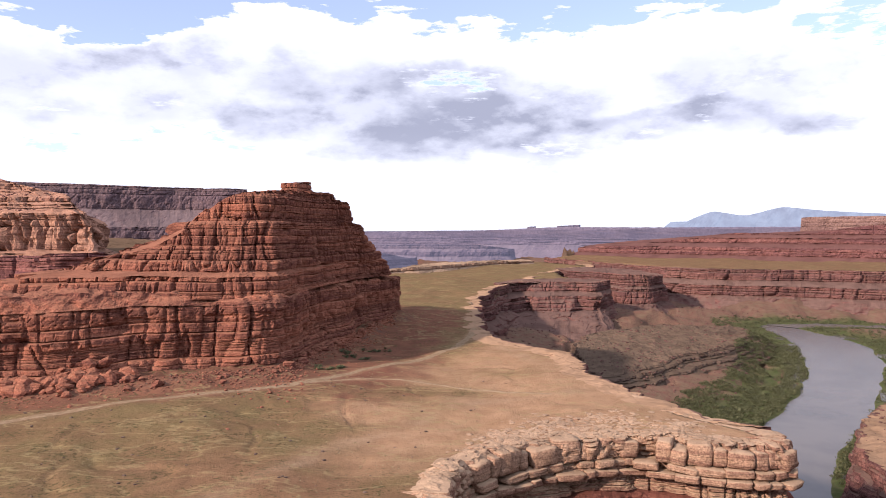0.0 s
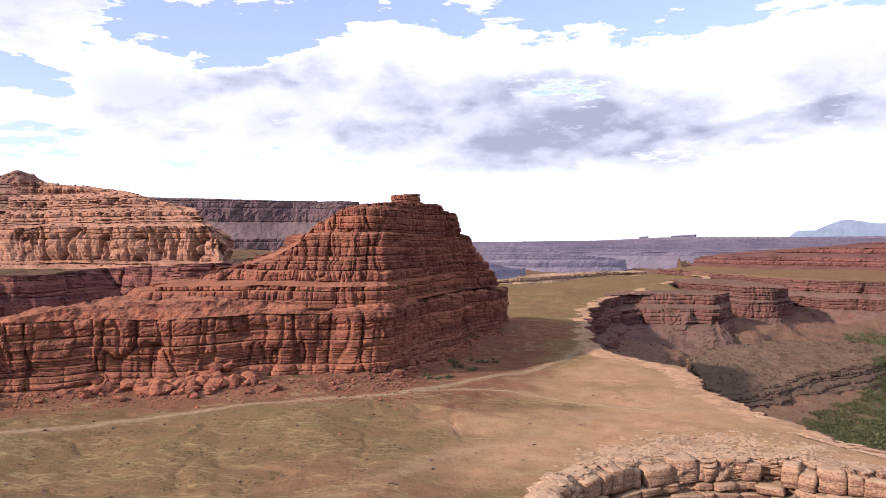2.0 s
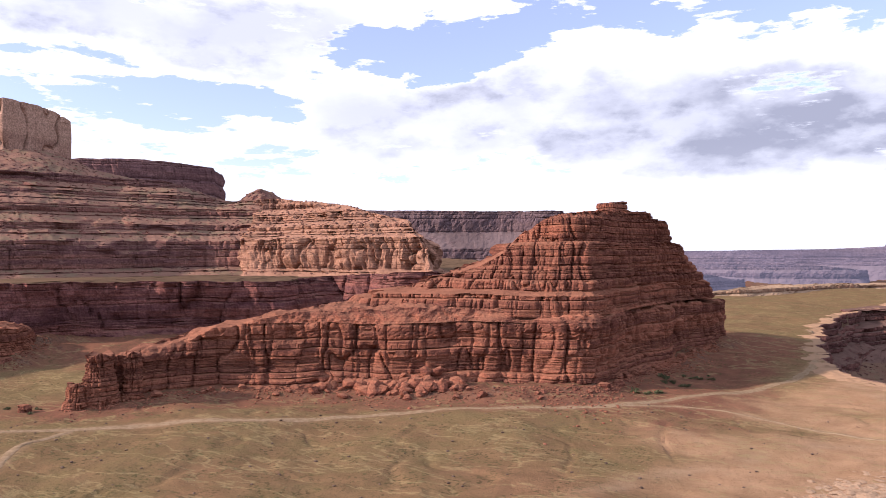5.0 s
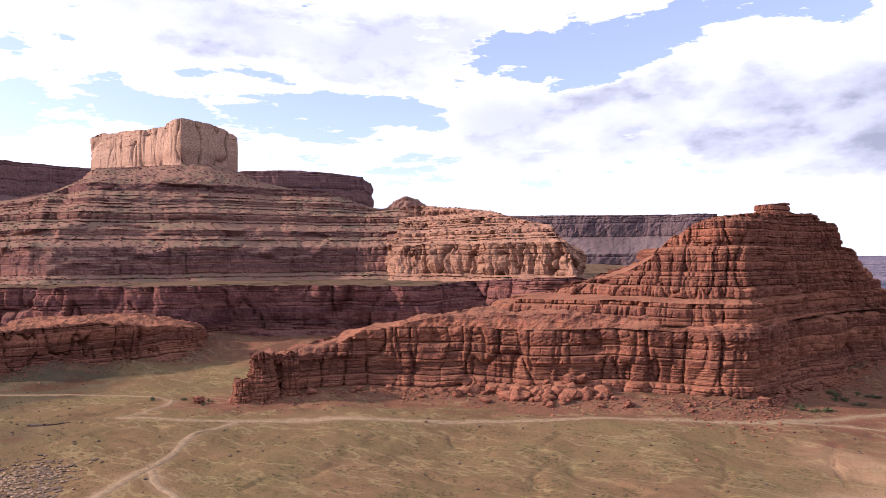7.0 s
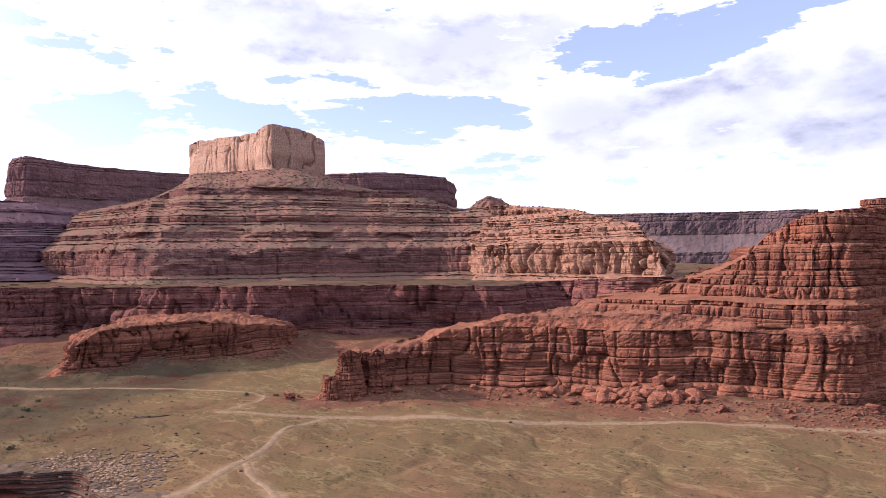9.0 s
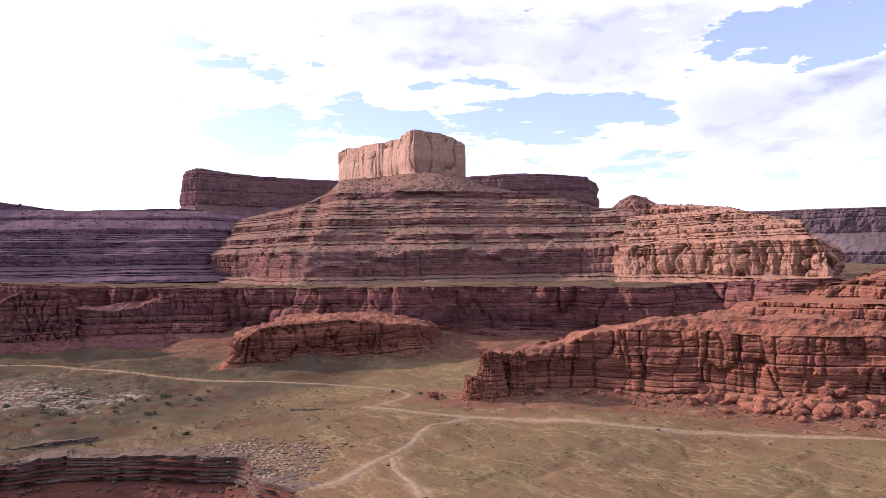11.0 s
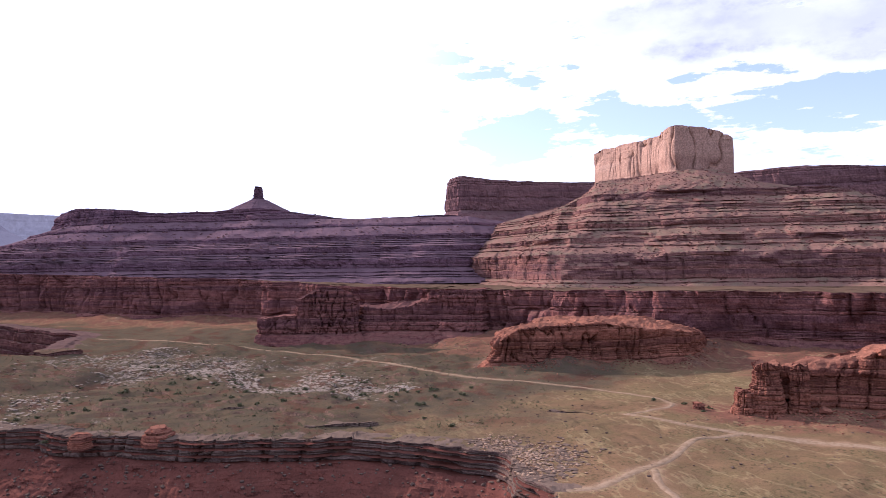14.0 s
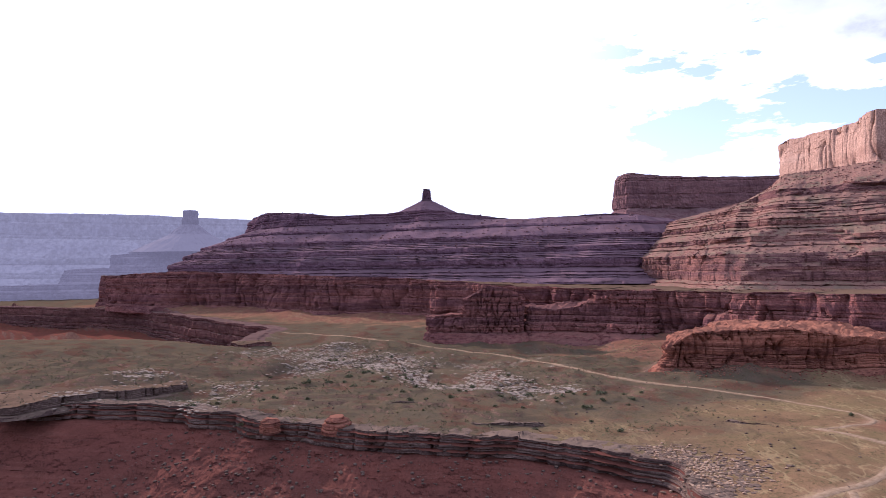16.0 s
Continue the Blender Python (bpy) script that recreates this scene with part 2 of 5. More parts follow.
SUN_TINT = rock("sun_tinted_rock", (0.38, 0.205, 0.142), (0.225, 0.112, 0.085), (0.46, 0.28, 0.20), (0.33, 0.185, 0.13), 1.8, 10)
# left mesa and spire: backlit shade and mauve haze mixed into the colour
FAR_SHADE = rock("mauve_haze_shade_rock", (0.175, 0.098, 0.13), (0.122, 0.072, 0.102), (0.21, 0.13, 0.15), (0.15, 0.10, 0.113), 3.0, 12, 0.7, 0.6)
FAR_RED = rock("far_red_rock", (0.175, 0.078, 0.072), (0.10, 0.046, 0.05), (0.22, 0.11, 0.095), (0.12, 0.062, 0.055), 4.0, 18, grain=0.35)
PALE = rock("pale_slickrock", (0.29, 0.235, 0.185), (0.16, 0.125, 0.10), (0.36, 0.30, 0.245), (0.29, 0.24, 0.19), 0.8, 3, 0.5)
CANYON_GREY = rock("grey_canyon_ledge", (0.135, 0.092, 0.072), (0.068, 0.046, 0.039), (0.205, 0.152, 0.118), (0.105, 0.076, 0.055), 1.4, 5)
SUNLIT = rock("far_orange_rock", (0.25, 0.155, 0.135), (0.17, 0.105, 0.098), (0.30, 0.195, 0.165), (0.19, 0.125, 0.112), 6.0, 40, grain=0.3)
SAND_BROW = rock("sandy_brow", (0.28, 0.178, 0.115), (0.205, 0.125, 0.08), (0.32, 0.215, 0.145), (0.285, 0.185, 0.12), 1.2, 20, 0.9, 0.3)
# pinnacle and benches: thinner haze, again in the colour and glow
HAZE_NEAR = rock("mauve_haze_glow_rock", (0.10, 0.09, 0.105), (0.075, 0.07, 0.088), (0.12, 0.11, 0.125), (0.11, 0.10, 0.11), 16.0, 40, grain=0.1, glow=(0.145, 0.138, 0.165), seams=0.3)

# ---- noise on arrays ----
def lattice(i, j, k, seed):
    h = (i * 374761393 + j * 668265263 + k * 1440662683 + seed * 982451653) & 0xFFFFFFFF
    h = ((h ^ (h >> 13)) * 1274126177) & 0xFFFFFFFF
    return ((h ^ (h >> 16)) & 0xFFFF) / 65535.0


def smooth_noise(x, y, z, seed=0):
    """Value noise from 0 to 1 on whole arrays."""
    x, y, z = np.broadcast_arrays(np.asarray(x, float), np.asarray(y, float), np.asarray(z, float))
    i, j, k = (np.floor(v).astype(np.int64) for v in (x, y, z))
    u, v, w = x - i, y - j, z - k
    u, v, w = (a * a * (3 - 2 * a) for a in (u, v, w))
    r = 0
    for di, fu in ((0, 1 - u), (1, u)):
        for dj, fv in ((0, 1 - v), (1, v)):
            for dk, fw in ((0, 1 - w), (1, w)):
                r = r + fu * fv * fw * lattice(i + di, j + dj, k + dk, seed)
    return r


def fbm(x, y, z=0.0, octaves=4, seed=0, gain=0.5):
    """Layered noise, about -1 to 1."""
    r, a, t = 0, 1.0, 0
    x, y, z = np.asarray(x, float), np.asarray(y, float), np.asarray(z, float)
    for o in range(octaves):
        r = r + a * (smooth_noise(x, y, z, seed + o) * 2 - 1)
        t, a = t + a, a * gain
        x, y, z = x * 2.03, y * 2.03, z * 2.03
    return r / t * 1.5


def step(v, lo, hi):
    a = np.clip((v - lo) / (hi - lo), 0, 1)
    return a * a * (3 - 2 * a)


# ---- mesh helpers ----
def grid_mesh(name, co, rows, cols, mat, wrap=False, keep=None, flat=True):
    """A mesh from rows x cols places; wrap joins the last column to the first; keep: which faces stay."""
    idx = np.arange(rows * cols).reshape(rows, cols)
    nxt = np.roll(idx, -1, axis=1) if wrap else idx
    a, b = (idx[:-1], nxt[:-1]) if wrap else (idx[:-1, :-1], idx[:-1, 1:])
    d, c = (idx[1:], nxt[1:]) if wrap else (idx[1:, :-1], idx[1:, 1:])
    f = np.stack([a, b, c, d], -1).reshape(-1, 4)
    if keep is not None:
        f = f[keep.reshape(-1)]
    me = bpy.data.meshes.new(name)
    me.vertices.add(len(co))
    me.vertices.foreach_set("co", np.ascontiguousarray(co, dtype=np.float32).ravel())
    me.loops.add(f.size)
    me.loops.foreach_set("vertex_index", f.ravel().astype(np.int32))
    me.polygons.add(len(f))
    me.polygons.foreach_set("loop_start", np.arange(0, f.size, 4, dtype=np.int32))
    me.polygons.foreach_set("use_smooth", np.full(len(f), not flat))
    me.update(calc_edges=True)
    me.materials.append(mat)
    return me


def thing(name, label, category, group="", kind=""):
    return tagged(new(name), label, category, group, kind)


def part(name, me, parent, label=""):
    ob = new(name, me)
    ob.parent = parent
    return tagged(ob, label)


def polyline(pts, closed, gap, weights=None, sub=12):
    """Smooth line through pts (rows of any width), resampled every gap metres (times 1 / weight of the stretch)."""
    p = np.array(pts, float)
    n = len(p)
    segs = n if closed else n - 1
    out, w = [], []
    for i in range(segs):
        q = [p[(i + k) % n] if closed else p[min(max(i + k, 0), n - 1)] for k in (-1, 0, 1, 2)]
        for t in np.linspace(0, 1, sub, endpoint=False):
            # a soft spline: half way between straight and Catmull-Rom
            cr = 0.5 * (2 * q[1] + (q[2] - q[0]) * t + (2 * q[0] - 5 * q[1] + 4 * q[2] - q[3]) * t * t + (3 * q[1] - q[0] - 3 * q[2] + q[3]) * t ** 3)
            out.append(0.6 * cr + 0.4 * (q[1] + (q[2] - q[1]) * t))
            w.append(1.0 if weights is None else weights[min(i, len(weights) - 1)])
    out.append(p[0] if closed else p[-1])
    out = np.array(out)
    dist = np.hypot(*(np.diff(out[:, :2], axis=0)).T)
    cum = np.concatenate([[0], np.cumsum(dist * np.array(w))])
    real = np.concatenate([[0], np.cumsum(dist)])
    m = max(8, int(cum[-1] / gap))
    s = np.linspace(0, cum[-1], m, endpoint=not closed)
    return np.stack([np.interp(s, cum, out[:, k]) for k in range(p.shape[1])], 1), np.interp(s, cum, real)


def massif(name, label, category, mat, ring, bands, gap=1.5, closed=True, weights=None, seed=1, buttress=(6, 60), blocks=1.0,
           cap=True, spine=None, slope_mat=None, cap_mat=None, kind="", z0=0.0, group="", cleft_depth=3.0, lip=0.0, pillars=1.0, bury=0.0, grooves=1.0, cap_rough=1.0, ledgy=0.0, flat=True, column=1.0):
    """A layered rock form. ring: rows of foot az, foot d, brow az, brow d, brow height. bands: (top height, part name, bed
    thickness, lean, block width); a lean of 0.1 is a cliff, 1.5 a slope of rubble. The beds lie at fixed heights."""
    gap *= 1.0 if gap < 1.3 else 1.25 if gap < 2.3 else 1.4
    rng = np.random.default_rng(seed)
    rows = [(*away(a, d), *away(a2, d2), zt) for a, d, a2, d2, zt in ring]
    pl, s = polyline(rows, closed, gap, weights)
    foot, brow, top = pl[:, :2], pl[:, 2:4], pl[:, 4]
    n = len(pl)
    tan = (np.roll(foot, -1, 0) - np.roll(foot, 1, 0)) if closed else np.gradient(foot, axis=0)
    tan = tan + (np.roll(brow, -1, 0) - np.roll(brow, 1, 0) if closed else np.gradient(brow, axis=0))
    k = max(3, int(12 / gap))
    ker = np.ones(2 * k + 1) / (2 * k + 1)
    pad = (lambda v: np.concatenate([v[-k:], v, v[:k]])) if closed else (lambda v: np.concatenate([np.repeat(v[:1], k, 0), v, np.repeat(v[-1:], k, 0)]))
    tan = np.stack([np.convolve(pad(tan[:, c]), ker, "valid") for c in (0, 1)], 1)
    nor = np.stack([tan[:, 1], -tan[:, 0]], 1)
    nor /= np.linalg.norm(nor, axis=1)[:, None] + 1e-9
    side = ((foot - brow) * nor).sum(1).sum()
    nor = nor if side > 0 else -nor
    # rows of the profile: height, setback, band, bed, place within the bed
    prof, z, S, bed_no, smax = [], z0, 0.0, 0, []
    for bi, (zt, pname, thick, lean, width) in enumerate(bands):
        while z < zt - 1e-6:
            th = min(thick * rng.choice((0.4, 0.6, 0.9, 1.2, 1.7, 2.2)) * rng.uniform(0.85, 1.15), zt - z)
            if zt - z - th < thick * 0.3:
                th = zt - z
            if lean < 0.8:
                ledge = lean * th * rng.choice((0.1, 0.3, 0.5, 1.0, 2.6)) if lean > 0 else lean * th
                slot = min(0.22, (0.35 + 0.45 * gap) / th)
                cuts = (0.0, slot, slot + 0.03, 0.55, 0.9, 1.0) if th > gap * 1.2 else (0.0, 0.3, 0.34, 1.0)
                if th > gap * 8:
                    cuts = (0.0, slot, *np.linspace(slot + 0.02, 1, int(th / gap / 1.5) + 2))
                for f in cuts:
                    prof.append((z + f * th, S + 0.25 * ledge * f, bi, bed_no, f, width * rng.uniform(0.98, 1.02), th, 1, float(f <= slot)))
                S += ledge
            else:
                if rng.random() < ledgy and not pname.startswith(("talus", "scree")):      # a thin hard bed crops out of the slope
                    hb = th * rng.uniform(0.2, 0.45)
                    for f in (0.0, 0.2, 0.8, 1.0):
                        prof.append((z + f * hb, S, bi, bed_no, f, max(width * 0.7, 2.5 * gap), hb, 1, float(f < 0.1)))
                    z, th, S = z + hb, th - hb, S + 0.3 * hb
                    bed_no += 1
                m = max(1, int(th / (gap * 0.9)))
                for f in np.linspace(0, 1, m + 1)[:-1]:
                    prof.append((z + f * th, S + f * lean * th, bi, bed_no, f, width, th, 0, 0.0))
                S += lean * th
            z += th
            bed_no += 1
    prof.append((z, S, len(bands) - 1, bed_no, 1.0, 5, 1, 0, 0.0))
    pr = np.array(prof)
    Z, SB, BI, BED, FZ, WID, TH, HARD, SLOT = (pr[:, c][:, None] for c in range(9))
    zt = top[None, :]
    zz = np.minimum(Z, zt)
    stop = np.interp(top, pr[:, 0], pr[:, 1])[None, :]
    frac = np.clip(np.where(Z >= zt, stop, SB) / np.maximum(stop, 1e-6), 0, 1.0)
    # rubble buries some stretches of the ledges
    span = np.clip((zz - z0) / np.maximum(zt - z0, 1e-6), 0, 1)
    hide = bury * step(smooth_noise(s[None, :] / 90, zz / 45, 0, seed + 40) + 0.5 * smooth_noise(s[None, :] / 25, zz / 14, 0, seed + 41), 0.72, 0.92)
    frac = frac * (1 - hide * 0.6) + span * hide * 0.6
    HARD = HARD * (1 - hide)
    xy = foot[None] * (1 - frac[..., None]) + brow[None] * frac[..., None]
    ss = s[None, :]
    # joints: each bed splits into rounded blocks
    amp, wave = buttress
    X, Y = xy[..., 0], xy[..., 1]
    big = fbm(X / wave, Y / wave, zz / (wave * 2), 2, seed) * amp
    mid = fbm(X / (wave * 0.22), Y / (wave * 0.22), zz / (wave * 0.30), 3, seed + 9) * amp * 0.22
    jit = lattice(BED.astype(np.int64), 3, 5, seed) * 17 + fbm(X / 9, Y / 9, zz / 20, 2, seed + 4) * 0.35 * WID
    wobble = smooth_noise(ss / (WID * 2.7), BED * 3.7, 0, seed + 2) * WID * 1.3
    cell = (ss + jit + wobble) / WID
    fs = cell - np.floor(cell)
    cid = np.floor(cell).astype(np.int64)
    rnd = lattice(cid, BED.astype(np.int64), 7, seed)
    round_s = np.clip(1 - np.abs(2 * fs - 1) ** 7, 0, 1)
    round_z = np.clip(1 - np.abs(2 * FZ - 1) ** 5.0, 0, 1)
    depth = np.minimum(WID, TH * 1.3) * 0.30 * blocks
    blk = HARD * depth * (0.45 * np.minimum(round_s, 0.25 + 0.75 * round_z) + 0.40 * (rnd - 0.5))
    lateral = smooth_noise(ss / 13, BED * 2.3, 0, seed + 16)
    groove = -grooves * HARD * (SLOT * (0.5 + 0.5 * min(gap, 1.2)) * (0.25 + 2.4 * lateral ** 1.5) + 0.25 * (1 - round_z) * (1 - SLOT) * np.minimum(TH, 4))
    # upright joints at uneven spaces, broken across at uneven heights, with flat faces between
    cw = float(np.mean(np.minimum([b[4] for b in bands], 14))) * 1.5
    joints = np.cumsum(rng.choice((0.45, 0.7, 1.0, 1.3, 1.9), int((s[-1] + 400) / cw * 1.1) + 40)) * cw - 200
    sw = ss + fbm(X / 24, Y / 24, zz / 40, 2, seed + 17) * cw * 0.8
    pid = np.clip(np.searchsorted(joints, sw), 1, len(joints) - 1)
    left, wide = joints[pid - 1], joints[pid] - joints[pid - 1]
    ds = np.minimum(sw - left, left + wide - sw)
    tall = cw * column * (0.7 + 1.5 * lattice(pid, 1, 21, seed))
    lev = (zz + 40 * lattice(pid, 2, 22, seed)) / tall
    dz = np.minimum(lev - np.floor(lev), 1 - lev + np.floor(lev)) * tall
    lane = lattice(pid, np.floor(lev).astype(np.int64), 11, seed)
    crack = np.exp(-(ds / (0.10 * cw + 0.35 * gap)) ** 2)
    parting = np.exp(-(dz / (0.07 * cw + 0.35 * gap)) ** 2) * (0.25 + lattice(pid, np.floor(lev + 0.5).astype(np.int64), 23, seed))
    face = (lane - 0.5) * 0.42 + (lattice(pid, 4, 24, seed) - 0.5) * 0.40 - 0.30 * np.maximum(crack, parting * 0.6)
    col = HARD * np.minimum(WID, 12) * 0.62 * face * pillars + groove
    r = max(gap, 1.0)
    soft = (1 - HARD) * (fbm(X / 11, Y / 11, zz / 11, 4, seed + 6) * 2.0 + fbm(X / (3.2 * r), Y / (3.2 * r), zz / (3.2 * r), 2, seed + 8) * 1.1 * min(r, 2.4) + fbm(ss / 17, zz / 30, 0, 2, seed + 7) * 1.4 + (0.5 - np.abs(fbm(ss / 14, zz / 60, 0, 2, seed + 19))) * 1.0 * min(r, 2))
    # clefts run down through several beds, and single beds step in and out
    cl = fbm(ss / (wave * 0.30) + fbm(X / 15, Y / 15, zz / 26, 2, seed + 14) * 0.14, zz / (wave * 0.9), 0, 2, seed + 13)
    cleft = -HARD * cleft_depth * (0.55 * np.exp(-(cl / 0.20) ** 2) + 0.8 * np.exp(-(cl / 0.06) ** 2))
    bedstep = HARD * np.minimum(TH, 6) * 0.20 * fbm(ss / 19, BED * 5.3, 0, 3, seed + 15)
    disp = big + mid + blk + col + soft + cleft + bedstep
    fade = np.clip((zz - z0) / 4 + 0.35, 0, 1)
    xy = xy + nor[None] * (disp * fade)[..., None]
    zz = zz + fbm(X / 40, Y / 40, 0, 3, seed + 3) * 1.3 * np.clip((zz - z0) / 6, 0, 1)
    zz = zz + np.where(Z >= zt, fbm(X / 13, Y / 13, 0, 3, seed + 21) * 1.0, 0)
    done = (Z >= zt)
    co = np.concatenate([xy, zz[..., None]], -1)
    first = np.argmax(done, axis=0)
    edge = co[first, np.arange(n)]
    holder = thing(name, label, category, group, kind)
    R = len(pr)
    lo = 0
    flat_keep = ~(done[:-1] & done[1:])
    for bi in range(len(bands)):
        hi = int(np.where(pr[:, 2] == bi)[0].max()) + 1
        hi = min(hi + 1, R)
        sub = co[lo:hi]
        kp = flat_keep[lo:hi - 1]
        if not closed:
            kp = kp[:, :-1]
        if kp.any():
            soft_band = bands[bi][3] >= 0.8
            me = grid_mesh(bands[bi][1], sub.reshape(-1, 3), hi - lo, n, (slope_mat or mat) if soft_band else mat, closed, kp, flat=flat)
            part(bands[bi][1], me, holder)
        lo = hi - 1
    if lip:
        last, cr = edge, []
        taper = np.clip(np.minimum(s, s[-1] - s) / 60, 0.08, 1)[:, None]
        for f in np.linspace(0, 1, 12):
            q = last.copy()
            q[:, :2] -= nor * lip * f * taper
            q[:, 2] += fbm(q[:, 0] / 4, q[:, 1] / 4, 0, 3, seed + 33) * 0.7 * (f > 0)
            if f > 0.45:
                low = ground_z(q[:, 0], q[:, 1])[0]
                w = (f - 0.45) / 0.55
                q[:, 2] = np.where(low > -6, q[:, 2] * (1 - w) + (low - 0.7 * w) * w, q[:, 2])
            cr.append(q)
        part("brow", grid_mesh("brow", np.concatenate(cr), 12, n, cap_mat or mat, closed, None, flat=True), holder)
    if cap:
        last = edge
        if spine is None:
            ctr = np.repeat(last.mean(0)[None], n, 0)
            ctr[:, 2] = last[:, 2].min() - 2 if gap >= 3 else ctr[:, 2]
        else:
            sp, _ = polyline([(*away(a, d), h) for a, d, h in spine], False, 3.0)
            dd = ((last[:, None, :2] - sp[None, :, :2]) ** 2).sum(-1).argmin(1)
            ctr = sp[dd]
        m = 22 if gap < 3 else 9
        cr = []
        for f in np.linspace(0, 1, m + 1) ** 1.3:
            q = last * (1 - f) + ctr * f
            q[:, 2] = last[:, 2] * (1 - f ** 0.6) + ctr[:, 2] * f ** 0.6
            rough = (fbm(q[:, 0] / 14, q[:, 1] / 14, 0, 4, seed + 31) * 1.4 + fbm(q[:, 0] / 5, q[:, 1] / 5, 0, 2, seed + 32) * 0.5) * cap_rough * (f > 0)
            q[:, 2] += rough
            cr.append(q)
        me = grid_mesh("top", np.concatenate(cr), m + 1, n, cap_mat or slope_mat or mat, closed, None, flat=True)
        part("top", me, holder)
    return holder

# ---- plan of the ground ----
PLATEAU = [(-30, 170), (3, 258), (10, 290), (22, 306), (47, 324), (92, 336), (121, 323), (158, 318), (168, 340), (160, 357),
           (138, 385), (117, 457), (99, 562), (55, 669), (45, 800), (53, 993), (95, 1220), (150, 1375), (190, 1420), (290, 1425), (320, 1470), (280, 1560), (300, 1800), (450, 2050),
           (330, 2350), (100, 2150), (-110, 1720), (-350, 1700), (-700, 1900), (-1700, 3300), (-3600, 2000), (-4700, 0), (-4300, -2900), (-2300, -1500),
           (-1950, -830), (-1298, -313), (-978, -275), (-1097, -467), (-1103, -691), (-800, -700), (-548, -343), (-529, -213),
           (-475, -126), (-430, -28), (-398, 70), (-356, 110), (-329, 115), (-289, 109), (-220, 85), (-120, 110)]
FARBANK = [(480, 2300), (640, 2010), (780, 1900), (1000, 1820), (1400, 1560), (3300, 1400), (4900, 3000), (2500, 4900), (700, 3400), (420, 2700)]
RIVER = [(-23, 420, 80), (-25.5, 620, 78), (-27.3, 770, 75), (-28.9, 880, 75), (-29.7, 1000, 80), (-30, 1110, 85), (-30, 1240, 102), (-29.3, 1385, 112), (-28, 1480, 100), (-26.5, 1560, 76),
         (-25.6, 1630, 55), (-28, 1690, 42), (-33, 1730, 44), (-42, 1780, 60), (-52, 1800, 80)]
WATER_Z = -100.0


def signed(poly, x, y):
    """Distance to the outline, positive inside."""
    p = np.array(poly, float)
    q = np.roll(p, -1, 0)
    best = np.full(x.shape, 1e12)
    inside = np.zeros(x.shape, bool)
    for (ax, ay), (bx, by) in zip(p, q):
        ex, ey = bx - ax, by - ay
        t = np.clip(((x - ax) * ex + (y - ay) * ey) / (ex * ex + ey * ey), 0, 1)
        best = np.minimum(best, (x - ax - t * ex) ** 2 + (y - ay - t * ey) ** 2)
        hit = ((ay > y) != (by > y)) & (x < (bx - ax) * (y - ay) / (by - ay + 1e-12) + ax)
        inside ^= hit
    return np.where(inside, 1, -1) * np.sqrt(best)


def along(line, x, y):
    """Nearest distance to a line of (x, y, width), and the width there."""
    best, wid = np.full(x.shape, 1e12), np.zeros(x.shape)
    for (ax, ay, aw), (bx, by, bw) in zip(line[:-1], line[1:]):
        ex, ey = bx - ax, by - ay
        t = np.clip(((x - ax) * ex + (y - ay) * ey) / (ex * ex + ey * ey), 0, 1)
        d = (x - ax - t * ex) ** 2 + (y - ay - t * ey) ** 2
        wid = np.where(d < best, aw + (bw - aw) * t, wid)
        best = np.minimum(best, d)
    return np.sqrt(best), wid


RIVER_XY = [(*away(a, d), w) for a, d, w in RIVER]
TRACKS = [
    ("pale graded dirt road crossing the flat below the butte", 6.5, [(-2.2, 989), (-3.1, 894), (-2.4, 690), (-1.4, 635), (1.1, 570), (6.7, 506), (11.2, 464), (15.6, 448), (21.5, 441), (26.9, 437), (32.5, 431), (39.7, 424), (47.9, 434), (53.3, 441), (57.6, 451), (61.7, 479)]),
    ("narrow dirt track branching towards the canyon rim", 4.5, [(53.3, 441), (55.9, 417), (56.8, 408), (58.0, 381), (59.7, 351), (62.1, 334), (64.5, 320), (70.0, 320)]),
    ("dirt road winding off below the bench", 3.6, [(61.7, 479), (59.7, 501), (58.4, 518), (58.4, 544), (59.3, 562), (60.9, 580), (63.6, 599), (67.2, 612), (74.7, 649), (79.5, 722), (84.8, 830), (91.4, 938), (95.6, 1035), (102.6, 1205)]),
    ("worn sandy wheel track fanning out along the flat", 0.0, [(-12.6, 452), (-8.1, 434), (-3.5, 421), (1.1, 387), (4.8, 358), (8.5, 335), (12.1, 309), (15.7, 288), (18.2, 271), (20.3, 257)]),
    ("thin dirt track across the sand", 2.6, [(10.9, 463), (7.3, 476), (4.0, 478), (1.7, 473), (-1.6, 456), (-5.2, 446), (-8.9, 437)]),
    ("pale sandy track along the canyon rim", 0.0, [(-2.2, 661), (-4.8, 609), (-7.5, 548), (-10.2, 514), (-12.8, 472), (-15.0, 483)]),
    ("worn spur of a dirt track", 3.5, [(59.7, 344), (59.5, 331), (58.2, 308), (57.2, 285)])]
TRACK_LINES = [[(*p, 0.0) for p in polyline([away(a, d) for a, d in pts], False, 14.0)[0]] for _, _, pts in TRACKS]
BUTTE_FOOT = [(53.5, 505), (50, 503), (47, 505), (44, 508), (38.7, 505), (31.8, 488), (26, 476), (22.9, 474), (17, 476), (12.8, 490), (9.5, 580), (6, 690),
              (4.0, 770), (3.2, 830), (8, 900), (20, 820), (30, 680), (38, 590), (46, 555), (52, 535)]
OUTCROP_FOOT = [(73.2, 690), (70, 690), (66, 700), (61.7, 718), (57, 760), (55, 840), (60, 860), (68, 830), (72.5, 760)]
